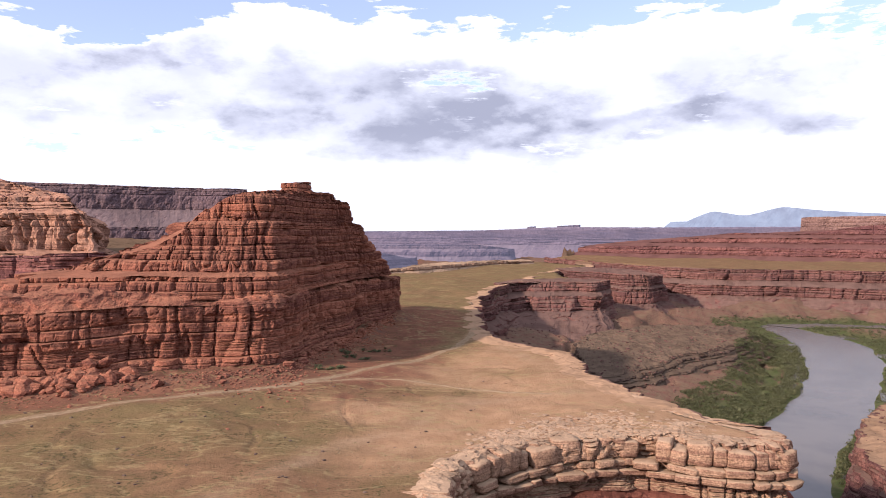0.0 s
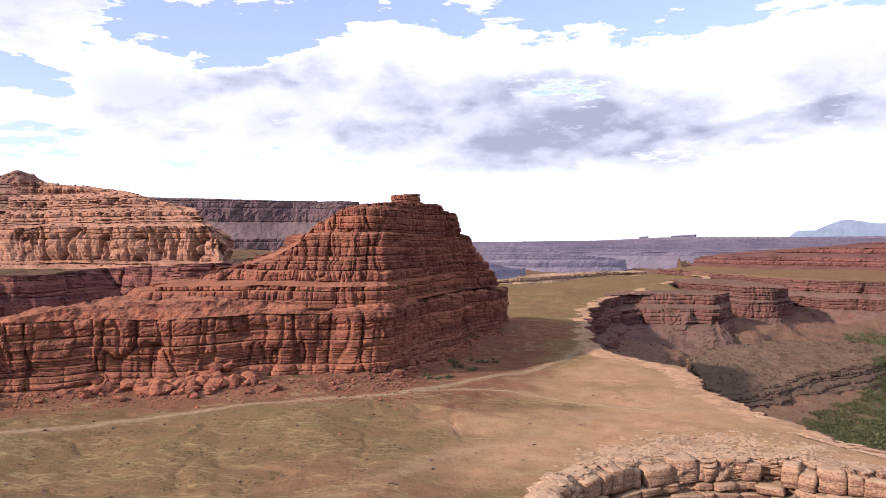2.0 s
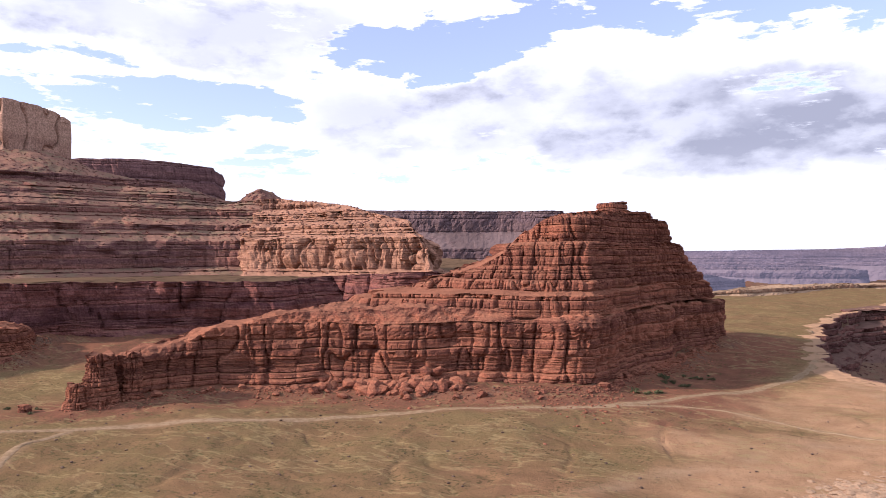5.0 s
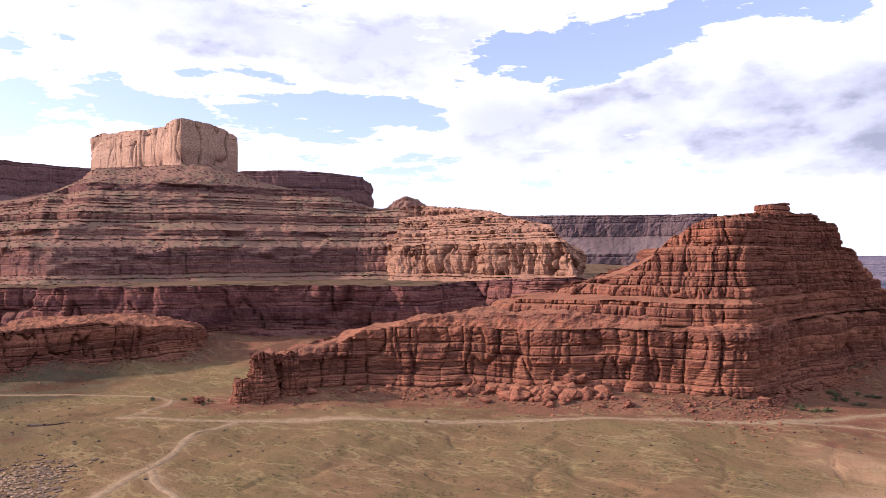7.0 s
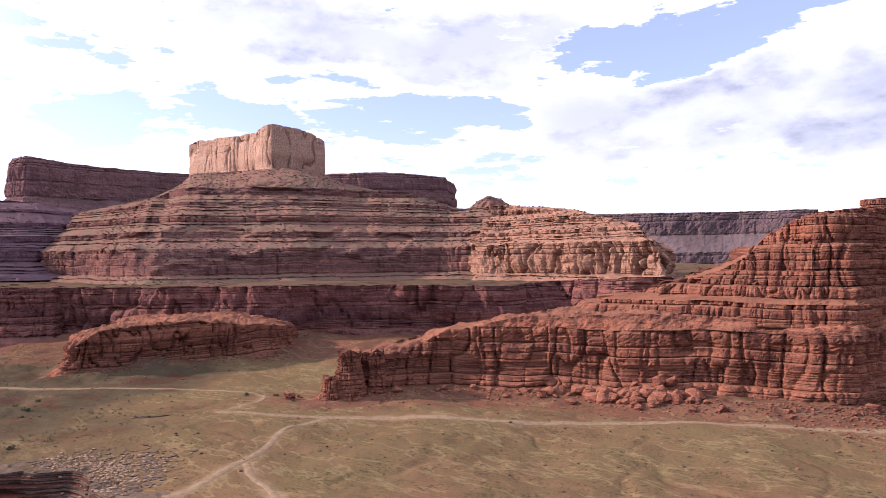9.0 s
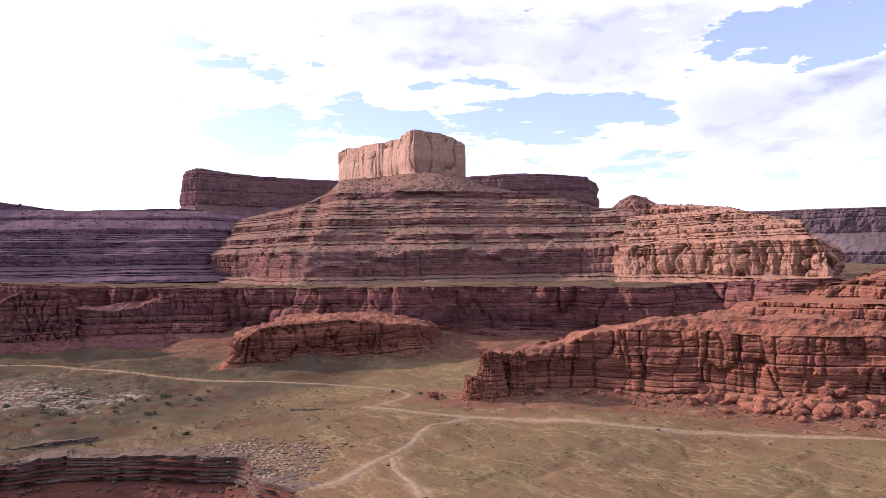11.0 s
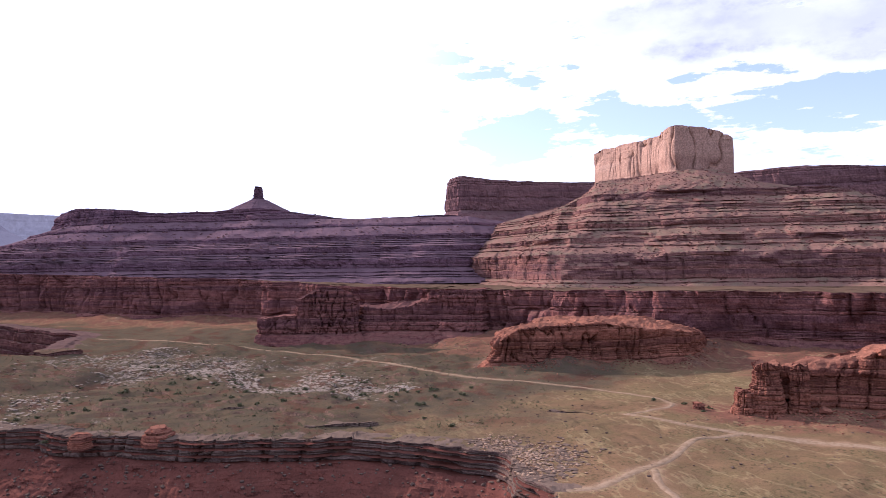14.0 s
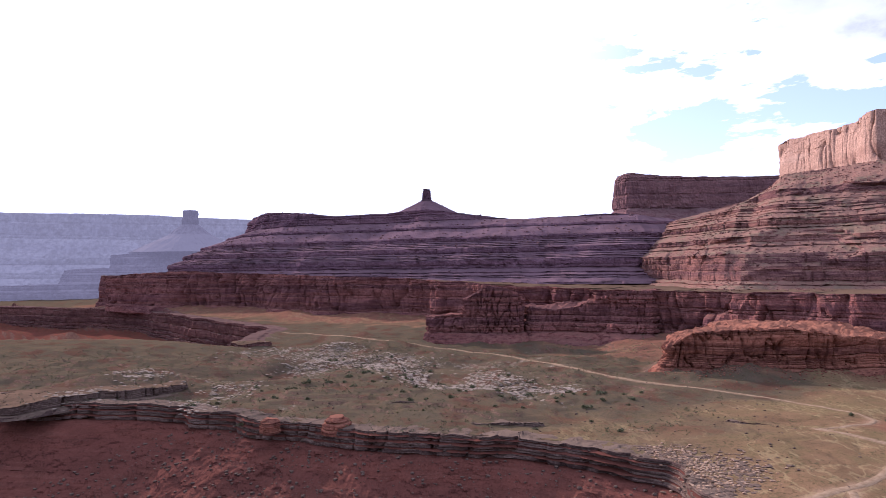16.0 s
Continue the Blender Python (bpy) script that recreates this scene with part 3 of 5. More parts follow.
BENCH_FOOT = [(20, 1500), (21, 1050), (23.5, 850), (26, 815), (29, 830), (32, 862), (34.2, 905), (36.5, 880), (39, 840), (45, 822), (50, 828), (55, 840), (60, 850), (65, 870), (70, 930), (75, 1000), (80, 1100), (85, 1220), (91, 1372),
              (96, 1480), (100, 1560), (104, 1720), (107, 1830), (110.5, 1950), (113.3, 2060), (115.0, 2200), (115, 2500), (105, 3000), (80, 3200), (45, 3200), (25, 2600)]


def ground_z(x, y):
    """Height of the ground, and the masks of what covers it."""
    x, y = np.asarray(x, float), np.asarray(y, float)
    wob = fbm(x / 45, y / 45, 0, 3, 70) * 5 + fbm(x / 12, y / 12, 0, 2, 71) * 1.5
    sp = signed(PLATEAU, x, y) + wob * 0.2 - 11
    sf = signed(FARBANK, x, y) + wob * 2
    inside = np.maximum(sp, sf)
    out = np.maximum(-inside, 0)
    rise = fbm(x / 160, y / 160, 0, 3, 40) * 5 + fbm(x / 45, y / 45, 0, 3, 41) * 1.6
    gully = np.abs(fbm(x / 70 + 3, y / 70, 0, 3, 42))
    way = np.full(x.shape, 1e9)
    for line in TRACK_LINES:
        way = np.minimum(way, along(line, x, y)[0])
    calm = step(way, 4, 22)
    rise = rise + calm * (-step(0.08 - gully, 0, 0.08) * 0.9 + fbm(x / 9, y / 9, 0, 2, 43) * 0.3)
    # low rock steps across the western flat
    west = step(-(x + 380) - 0.8 * (y - 60), 0, 160) * step(1500 - np.hypot(x, y), 0, 500)
    hum = fbm(x / 130, y / 95, 0, 3, 45) * 10 + fbm(x / 30, y / 30, 0, 3, 46) * 2.2
    tread = np.floor(hum / 2.2)
    hum = (tread + step(hum / 2.2 - tread, 0.80, 0.98)) * 2.2 * 0.85 + hum * 0.15
    rise = rise * (1 - 0.7 * west) + hum * west * (0.25 + 0.75 * calm)
    near_rim = step(inside, 0, 60)
    top = rise * (0.15 + 0.85 * near_rim)
    apron = 1 + 1.3 * step(x + 115, 0, 70)      # scree spreads wider under the east face
    for foot, h, reach, lump in ((BUTTE_FOOT, 5 + 4 * (apron - 1), 26 * apron, 0.25), (OUTCROP_FOOT, 6, 40, 0.4), (BENCH_FOOT, 13, 120, 0.12)):
        dd = -signed([away(a, d) for a, d in foot], x, y)
        top = top + h * step(reach * (0.75 + lump * fbm(x / 28, y / 28, 0, 3, 47)) - dd, 0, reach * 1.1) * (1 + lump * fbm(x / 11, y / 11, 0, 3, 48))
    # canyon: a cliff, a slope of rubble, a ledge and the banks
    drop = np.interp(out, [0, 2, 6, 30, 60, 130, 138, 260, 400, 3000], [0, -20, -44, -62, -68, -74, -84, -90, -97, -97])
    drop = drop + step(out, 25, 80) * (fbm(x / 60, y / 60, 0, 4, 50) * 7 + np.abs(fbm(x / 25, y / 25, 0, 3, 51)) * 4)
    shelf = fbm(x / 110, y / 110, 0, 3, 52) * 13 + fbm(x / 30, y / 30, 0, 3, 53) * 3
    tread = np.floor(shelf / 5)
    drop = drop + step(out, 70, 130) * ((tread + step(shelf / 5 - tread, 0.7, 0.95)) * 5 + 2)
    rd, rw = along(RIVER_XY, x, y)
    bank = rd - rw / 2 + fbm(x / 40, y / 40, 0, 3, 60) * 4
    drop = np.where(bank < 170, np.minimum(drop, -98.6 + np.maximum(bank - 40, 0) * 0.16), drop)
    drop = np.where(bank < 6, -98.6 + (bank - 6) * 0.35, drop)
    far = np.hypot(x, y)
    drop = drop + 38 * step(far, 2400, 2900) * (bank > 300)
    z = np.where(inside > 0, top, drop + top * 0.2)
    return z, inside, bank, far


def make_ground(mat):
    az = np.concatenate([np.arange(-36, 126, 0.24), np.arange(126, 324, 3.0)])
    d = [0.5, 6.0, 14.0, 26.0, 40.0]
    while d[-1] < 4990:
        r = d[-1]
        d.append(r * (1.03 if r < 200 else 1.0062 if r < 900 else 1.010 if r < 1500 else 1.018))
    d = np.array(d)
    A, D = np.meshgrid(np.radians(az), d)
    x, y = -np.sin(A) * D, np.cos(A) * D
    z, inside, bank, far = ground_z(x, y)
    co = np.stack([x, y, z], -1).reshape(-1, 3)
    me = grid_mesh("ground", co, len(d), len(az), mat, True, None, flat=False)
    # what covers it: bare sand, grass, pale bare rock, riverside thicket
    sand = step(165 - np.hypot((x - 72) / 1.0, (y - 430) / 1.6) + fbm(x / 50, y / 50, 0, 4, 80) * 70, 0, 110)
    butte = -signed([away(a, q) for a, q in BUTTE_FOOT], x, y)
    redden = step(60 + 45 * step(x + 115, 0, 70) - butte + fbm(x / 15, y / 15, 0, 3, 82) * 20, 0, 50)
    bench = -signed([away(a, q) for a, q in BENCH_FOOT], x, y)
    redden = np.maximum(redden, step(150 - bench + fbm(x / 30, y / 30, 0, 3, 83) * 60, 0, 120) * (inside > 0))
    redden = np.maximum(redden, 0.4 * (signed(FARBANK, x, y) > -60))
    pale = step(-(x + 330) - 0.8 * (y - 60), 0, 120) * step(1100 + 2.6 * y, 0, 300) * step(fbm(x / 24, y / 60, 0, 4, 84) + step(210 - np.hypot(x + 760, (y + 60) * 0.8), 0, 200) * 1.1, 0.75, 0.95)
    wet = step(95 - bank + fbm(x / 40, y / 40, 0, 3, 85) * 35, 0, 30) * (inside < 0)
    grey = step(-(x + 410) - 0.9 * (y - 130) + fbm(x / 70, y / 70, 0, 4, 86) * 90 + 50, 0, 120) * (1 - redden)
    cut = step(-inside, -1, 5)
    worn = np.zeros(x.shape)
    for (_, wide, _), line in zip(TRACKS, TRACK_LINES):
        dist = along(line, x, y)[0] + fbm(x / 6, y / 6, 0, 3, 87) * 2.0
        worn = np.maximum(worn, step(-dist, -(0.8 * wide + 3.0 if wide else 10.0), -0.2) * (0.8 if wide else 0.6) * (0.75 + 0.5 * fbm(x / 20, y / 20, 0, 2, 88)))
    worn = np.clip(worn, 0, 1) * (inside > -4)
    near_red = step(345 + fbm(x / 60, y / 60, 0, 3, 89) * 60 - np.hypot(x, y), 0, 90)
    for key, v in (("sand", sand), ("grey", grey), ("redden", redden), ("pale", pale), ("wet", wet), ("worn", worn), ("near_red", near_red), ("cut", cut), ("west", step(-x, 60, 200))):
        me.attributes.new(key, "FLOAT", "POINT").data.foreach_set("value", np.ascontiguousarray(v, dtype=np.float32).ravel())
    return tagged(new("ground", me), "dry desert plateau of tan soil and thin grass above a canyon", "ground", "", "structure")


def ground_material():
    n = Nodes("desert_soil")
    big, mid, fine = n.noise(1 / 60, 4, 0.6), n.noise(1 / 14, 5, 0.65), n.noise(1 / 1.6, 5, 0.7)
    speck = n.noise(1 / 0.7, 2, 0.5)
    soil = n.mix(n.ramp(mid, 0.35, 0.7), (0.145, 0.091, 0.051), (0.104, 0.062, 0.036))
    grass = n.mix(n.ramp(fine, 0.3, 0.7), (0.104, 0.077, 0.038), (0.152, 0.112, 0.057))
    # western flat: grey scrub soil, with cloud shade darkened into the colour
    grey = n.mix(n.ramp(mid, 0.35, 0.65), (0.066, 0.054, 0.036), n.mix(n.ramp(fine, 0.35, 0.7), (0.096, 0.064, 0.041), (0.052, 0.048, 0.029)))
    grey = n.mix(n.ramp(n.noise(1 / 34, 4, 0.65), 0.50, 0.62, 0, 0.75), grey, n.mix(n.ramp(fine, 0.4, 0.6), (0.085, 0.038, 0.026), (0.056, 0.03, 0.021)))
    c = n.mix(n.ramp(n.math("ADD", big, n.math("MULTIPLY", mid, 0.6)), 0.68, 0.95, 0.15, 0.85), soil, grass)
    c = n.mix(n.attr("sand"), c, n.mix(n.ramp(mid, 0.3, 0.7), (0.262, 0.166, 0.102), (0.215, 0.13, 0.078)))
    c = n.mix(n.math("MULTIPLY", n.attr("near_red"), 0.8), c, n.mix(n.ramp(mid, 0.3, 0.7), (0.175, 0.102, 0.06), (0.135, 0.075, 0.045)))
    c = n.mix(n.attr("grey"), c, grey)
    c = n.mix(n.attr("redden"), c, n.mix(n.ramp(mid, 0.3, 0.7), (0.155, 0.074, 0.048), (0.11, 0.054, 0.038)))
    c = n.mix(n.math("MULTIPLY", n.attr("pale"), n.ramp(n.noise(1 / 5.0, 4, 0.7), 0.50, 0.60)), c, n.mix(n.ramp(fine, 0.42, 0.55), (0.07, 0.058, 0.042), (0.21, 0.172, 0.135)))
    rubble = n.mix(n.attr("west"), n.mix(n.ramp(mid, 0.35, 0.65), (0.12, 0.06, 0.047), (0.125, 0.085, 0.06)), n.mix(n.ramp(mid, 0.35, 0.65), (0.125, 0.042, 0.029), (0.09, 0.033, 0.024)))
    c = n.mix(n.attr("cut"), c, n.mix(n.ramp(fine, 0.45, 0.75, 0, 0.5), rubble, n.mix(n.attr("west"), (0.165, 0.12, 0.085), (0.085, 0.05, 0.04))))
    c = n.mix(n.attr("wet"), c, n.mix(n.ramp(mid, 0.3, 0.7), (0.04, 0.058, 0.02), (0.085, 0.085, 0.042)))
    # low plants and small stones too fine to stand by themselves
    tuft_a, tuft_b = n.noise(1 / 2.3, 3, 0.65), n.noise(1 / 22.0, 4, 0.65)
    plants = n.math("MULTIPLY", n.ramp(tuft_a, 0.53, 0.60), n.ramp(tuft_b, 0.42, 0.58, 0.15, 1.0))
    c = n.mix(n.math("MULTIPLY", plants, n.ramp(n.attr("sand"), 0.0, 0.7, 0.75, 0.15)), c, n.mix(n.ramp(mid, 0.4, 0.6), (0.05, 0.042, 0.022), (0.062, 0.058, 0.028)))
    c = n.mix(n.attr("worn"), c, n.mix(n.ramp(mid, 0.3, 0.7), (0.25, 0.172, 0.112), (0.20, 0.132, 0.083)))
    wash = n.math("ABSOLUTE", n.math("SUBTRACT", n.noise(1 / 30.0, 4, 0.6, (0.42, 1.0, 1.0)), 0.5))
    c = n.mix(n.math("MULTIPLY", n.ramp(wash, 0.0, 0.02, 0.5, 0.0), n.math("MULTIPLY", n.math("SUBTRACT", 1.0, n.attr("grey")), n.math("SUBTRACT", 1.0, n.attr("cut")))), c, (0.22, 0.17, 0.09))
    c = n.mix(n.ramp(speck, 0.58, 0.70, 0, 0.6), c, (0.052, 0.04, 0.026))
    nz = n.t.nodes.new("ShaderNodeSeparateXYZ")
    n.t.links.new(n.geo.outputs["True Normal"], nz.inputs[0])
    c = n.mix(n.ramp(n.math("ADD", nz.outputs[2], n.math("MULTIPLY", fine, 0.1)), 0.86, 1.0, 1.0, 0.0), c, n.mix(0.75, c, n.mix(n.ramp(fine, 0.4, 0.6), (0.05, 0.03, 0.024), (0.14, 0.088, 0.064))))
    n.bump(n.math("ADD", fine, n.math("MULTIPLY", mid, 1.5)), 0.45)
    return n.done(c)


SOIL = ground_material()
ground = make_ground(SOIL)


def make_river():
    n = Nodes("river_water")
    rip = n.noise(1 / 3.0, 4, 0.6)
    n.bump(rip, 0.10, 0.5)
    n.bsdf.inputs["Specular IOR Level"].default_value = 0.12
    mat = n.done(n.mix(n.ramp(n.noise(1 / 60), 0.3, 0.7), (0.10, 0.088, 0.08), (0.075, 0.068, 0.064)), 0.25)
    pl, _ = polyline(RIVER_XY, False, 8.0)
    t = np.gradient(pl[:, :2], axis=0)
    t /= np.linalg.norm(t, axis=1)[:, None]
    nrm = np.stack([t[:, 1], -t[:, 0]], 1)
    rows = [np.column_stack([pl[:, :2] + nrm * (pl[:, 2] * f)[:, None], np.full(len(pl), WATER_Z)]) for f in (-0.85, 0.85)]
    me = grid_mesh("river", np.concatenate(rows), 2, len(pl), mat, False, None, flat=False)
    tagged(new("river", me), "calm grey-brown river winding along the canyon floor", "river", "", "structure")


make_river()


def road(label, pts, width, mat):
    pl, _ = polyline(pts, False, 2.0)
    t = np.gradient(pl[:, :2], axis=0)
    t /= np.linalg.norm(t, axis=1)[:, None] + 1e-9
    nrm = np.stack([t[:, 1], -t[:, 0]], 1)
    rows = []
    for f in (-0.5, -0.25, 0, 0.25, 0.5):
        edge = 1 + 0.35 * fbm(pl[:, 0] / 7, pl[:, 1] / 7, f * 3, 2, 90) * (abs(f) > 0.3)
        q = pl[:, :2] + nrm * (width * f * edge)[:, None]
        z = ground_z(q[:, 0], q[:, 1])[0] + 0.30 - 0.25 * (abs(f) > 0.4)
        rows.append(np.column_stack([q, z]))
    me = grid_mesh("dirt_road", np.concatenate(rows), 5, len(pl), mat, False, None, flat=False)
    return tagged(new("dirt_road", me), label, "road", "dirt tracks", "structure")

# ---- large rock forms ----
SOIL_PLAIN = rock("sandy_bench_soil", (0.24, 0.15, 0.10), (0.19, 0.12, 0.08), (0.27, 0.19, 0.13), (0.24, 0.155, 0.10), 2.0, 30)
massif("sandstone_butte", "layered red sandstone butte with a long low ridge", "butte", RED,
       [(*f, *b) for f, b in zip(BUTTE_FOOT, [(52.5, 518, 27), (50, 520, 31), (47.2, 522, 31), (44, 528, 45), (38.5, 526, 55), (32, 518, 59), (26, 512, 59), (22.5, 510, 57),
        (17.5, 508, 54), (13.5, 514, 54), (10.2, 600, 50), (6.8, 700, 50), (4.4, 765, 46), (3.9, 815, 46), (8, 870, 50), (20, 790, 55), (29.5, 660, 60), (38, 575, 55),
        (46, 548, 42), (51.5, 532, 28)])],
       [(7, "plinth", 3.0, 1.1, 5), (22, "thin_bed_band", 1.7, 0.50, 5), (26, "undercut", 2.0, -0.25, 5), (50, "cliff_band", 12.0, 0.10, 9), (61, "rounded_brow", 2.6, 0.8, 7)],
       gap=0.95, weights=[1] * 13 + [0.25] * 7, seed=11, buttress=(6, 46), blocks=0.9, pillars=1.15, grooves=0.8, cleft_depth=3, z0=-5, cap_rough=2.0, spine=[(50, 530, 30), (44, 540, 46), (38, 548, 55), (30, 575, 60), (24, 600, 60), (18, 650, 60), (8, 760, 52)])
massif("butte_crown", "stepped upper block of the red sandstone butte", "butte", RED,
       [(36, 556, 31, 600, 66), (32, 536, 27.6, 602, 74), (28.5, 524, 24.6, 600, 82), (25.5, 516, 22.4, 594, 89), (23, 512, 20.6, 588, 99), (20.6, 509, 19.0, 582, 115), (18.2, 508, 17.2, 574, 126), (15.8, 510, 15.3, 570, 131), (13.2, 518, 13.6, 578, 133), (10.3, 594, 11.2, 616, 136), (7.0, 698, 9.25, 652, 136),
        (4.3, 764, 8.9, 668, 134), (4.6, 800, 9.6, 690, 134), (10, 840, 12, 690, 134), (20, 760, 16, 675, 130), (27, 680, 21, 650, 100), (34, 620, 27, 640, 74)],
       [(58, "foot_ledge", 1.6, 0.25, 5), (68, "lower_cliff", 3.2, 0.35, 5), (71, "rubble_ledge", 2, 0.9, 5), (86, "cliff_band", 3.4, 0.28, 6), (90, "ledge", 1.6, 0.7, 5), (105, "middle_cliff", 2.8, 0.28, 5), (108, "ledge", 1.6, 0.7, 5), (126, "upper_cliff", 2.8, 0.25, 5), (137, "thin_caprock", 1.5, 0.5, 5)],
       gap=0.95, weights=[1] * 11 + [0.25] * 6, seed=12, buttress=(4, 34), blocks=0.9, z0=53, pillars=1.1, grooves=0.9, cleft_depth=3, spine=[(31, 612, 64), (27.5, 614, 72), (24.5, 612, 80), (22, 612, 88), (20, 615, 104), (18, 612, 120), (15, 615, 131), (12, 640, 134), (9.2, 668, 134)])
massif("summit_knob", "small flat block of dark sandstone on the butte", "rock", RED,
       [(13.2, 622, 12.9, 626, 141), (11.7, 622, 11.7, 627, 142.5), (10.4, 640, 10.7, 642, 144), (10.5, 655, 10.8, 651, 144), (12.9, 645, 12.7, 641, 142)],
       [(137, "base_ledge", 2.0, 0.5, 5), (145, "block", 2.4, 0.25, 6)], gap=0.9, seed=13, buttress=(0.5, 10), z0=130, cleft_depth=0.5, pillars=0.3)
ends = [k * math.pi / 4 for k in range(8)]
for az, d, wide, high in ((51.6, 506, 9.5, 36), (49.4, 509, 6.5, 34), (53.0, 503, 9.0, 17)):
    massif("rock_pillar", "squat weathered pillar of red sandstone at the end of the ridge", "rock pillar", RED,
           [(az + math.degrees(wide * 1.5 / d) * math.cos(a), d + wide * 1.5 * math.sin(a), az + math.degrees(wide * 0.75 / d) * math.cos(a), d + wide * 0.75 * math.sin(a), high + 1.5 * math.sin(3 * a)) for a in ends],
           [(7, "foot", 2.2, 0.7, 4), (high * 0.62, "banded_shaft", 1.5, 0.12, 4), (high * 0.72, "neck", 1.2, 0.3, 4), (high + 2, "head", 3.4, -0.05, 5)], gap=0.7, seed=int(az * 7), z0=-3, buttress=(1.6, 14), blocks=1.0, pillars=0.7, cleft_depth=1.5)
massif("low_outcrop", "low blocky outcrop of red sandstone on the flat", "rock outcrop", RED,
       [(*f, *b) for f, b in zip(OUTCROP_FOOT, [(72.0, 703, 22), (70.3, 704, 38), (66.4, 714, 43), (61.8, 732, 40), (57.6, 770, 31), (55.5, 838, 24), (60, 850, 40), (68, 820, 43), (72, 752, 28)])],
       [(6, "plinth", 2.4, 1.3, 5), (15, "lower_ledge", 1.8, 0.5, 5), (18, "undercut", 1.6, -0.2, 5), (37, "cliff_band", 5, 0.14, 6), (45, "broken_brow", 1.8, 0.6, 6)],
       gap=1.2, weights=[1] * 5 + [0.4] * 4, seed=14, z0=-5, buttress=(5, 30), blocks=1.0, pillars=1.2, grooves=1.0, cleft_depth=4, cap_rough=2.4, spine=[(70.5, 726, 37), (66, 760, 43), (60, 800, 39)])
massif("bench_mesa", "long banded cliff of dark red sandstone under a flat bench", "mesa", RED_B,
       [(a, d, a, d + 34, z) for (a, d), z in zip(BENCH_FOOT, (70, 70, 74, 77, 76, 74, 70, 68, 68, 68, 69, 70, 70, 70, 70, 69, 71, 74, 82, 88, 92, 96, 100, 105, 100, 95, 95, 90, 90, 90, 80))],
       [(16, "footslope", 3.5, 1.5, 6), (26, "lower_ledge", 3, 0.6, 7), (44, "cliff_band", 9, 0.10, 9), (48, "ledge", 2, 0.6, 8), (62, "upper_cliff", 7, 0.12, 9), (108, "thin_caprock", 2.6, 0.35, 9)],
       gap=1.9, weights=[0.3] + [1] * 25 + [0.1] * 5, seed=15, z0=-8, buttress=(24, 84), blocks=1.0, pillars=1.4, grooves=1.1, cleft_depth=8, bury=0.4, cap_mat=BENCH_SOIL, spine=[(30, 1500, 63), (50, 1700, 64), (75, 1800, 66), (100, 2100, 84)], cap_rough=0.6)
massif("rock_tower", "sheer red sandstone tower standing before the bench", "rock tower", RED_B,
       [(88.4, 1002, 88.0, 1016, 58), (87.3, 990, 87.0, 1010, 68), (86.2, 982, 86.1, 1004, 77), (84.7, 980, 84.7, 1004, 74), (83.4, 985, 83.7, 1010, 66), (82.8, 1000, 83.2, 1025, 56), (83.2, 1090, 83.6, 1065, 60), (86.5, 1095, 86.4, 1068, 72), (88.4, 1060, 88.0, 1045, 58)],
       [(10, "plinth", 3, 1.2, 5), (24, "lower_ledge", 3, 0.4, 6), (72, "cliff_band", 14, 0.06, 7), (80, "top_ledge", 3, 0.4, 6)],
       gap=1.3, weights=[1] * 6 + [0.4] * 3, seed=16, z0=-8, buttress=(3, 26), blocks=1.2, cleft_depth=5, pillars=1.6)
massif("rock_shoulder", "low red sandstone shoulder beside the tower", "rock outcrop", RED_B,
       [(91.4, 1034, 91.0, 1042, 30), (90, 1016, 89.9, 1028, 33), (88.6, 1004, 88.4, 1018, 36), (87.4, 1000, 87.4, 1020, 38), (87.4, 1080, 87.4, 1064, 38), (90.8, 1080, 90.4, 1066, 32)],
       [(10, "plinth", 3, 1.2, 5), (30, "cliff_band", 8, 0.12, 7), (40, "top_ledge", 3, 0.4, 6)], gap=1.3, seed=67, z0=-8, buttress=(3, 26), blocks=1.2, cleft_depth=4, pillars=1.5)
massif("rock_spur", "stepped red sandstone spur running out from the bench", "rock spur", RED_B,
       [(83.4, 1000, 82.8, 1030, 44), (81, 985, 80.6, 1022, 42), (79.2, 985, 79, 1020, 46), (77.8, 978, 77.5, 1012, 58), (75.6, 955, 75.4, 1000, 68), (73, 945, 73.2, 1000, 70), (72, 1010, 72, 1060, 70), (78, 1160, 78, 1130, 52), (83.5, 1120, 83, 1080, 44)],
       [(12, "plinth", 3, 1.2, 5), (34, "lower_ledge", 3, 0.5, 6), (62, "cliff_band", 7, 0.15, 7), (74, "top_ledge", 3, 0.4, 6)],
       gap=1.5, weights=[1] * 6 + [0.4] * 3, seed=66, z0=-8, buttress=(7, 40), blocks=1.2, spine=[(82, 1035, 42), (79.5, 1035, 45), (77, 1040, 56), (74, 1040, 69)], cap_mat=RED_B, cap_rough=2.5)
massif("terraced_mesa", "broad mesa of brown terraces and rubble slopes", "mesa", TERRACE,
       [(24.8, 965, 28.6, 1120, 133), (27.5, 985, 31, 1180, 163), (31, 1030, 34, 1260, 187), (34.5, 1080, 36, 1330, 190), (37.8, 1130, 39, 1430, 207), (41, 1190, 43, 1480, 207), (44.6, 1212, 44.8, 1475, 224), (46.6, 1210, 46.8, 1465, 243), (48.6, 1204, 48.9, 1470, 246), (50.6, 1198, 51, 1500, 252), (53, 1190, 53.3, 1560, 288),
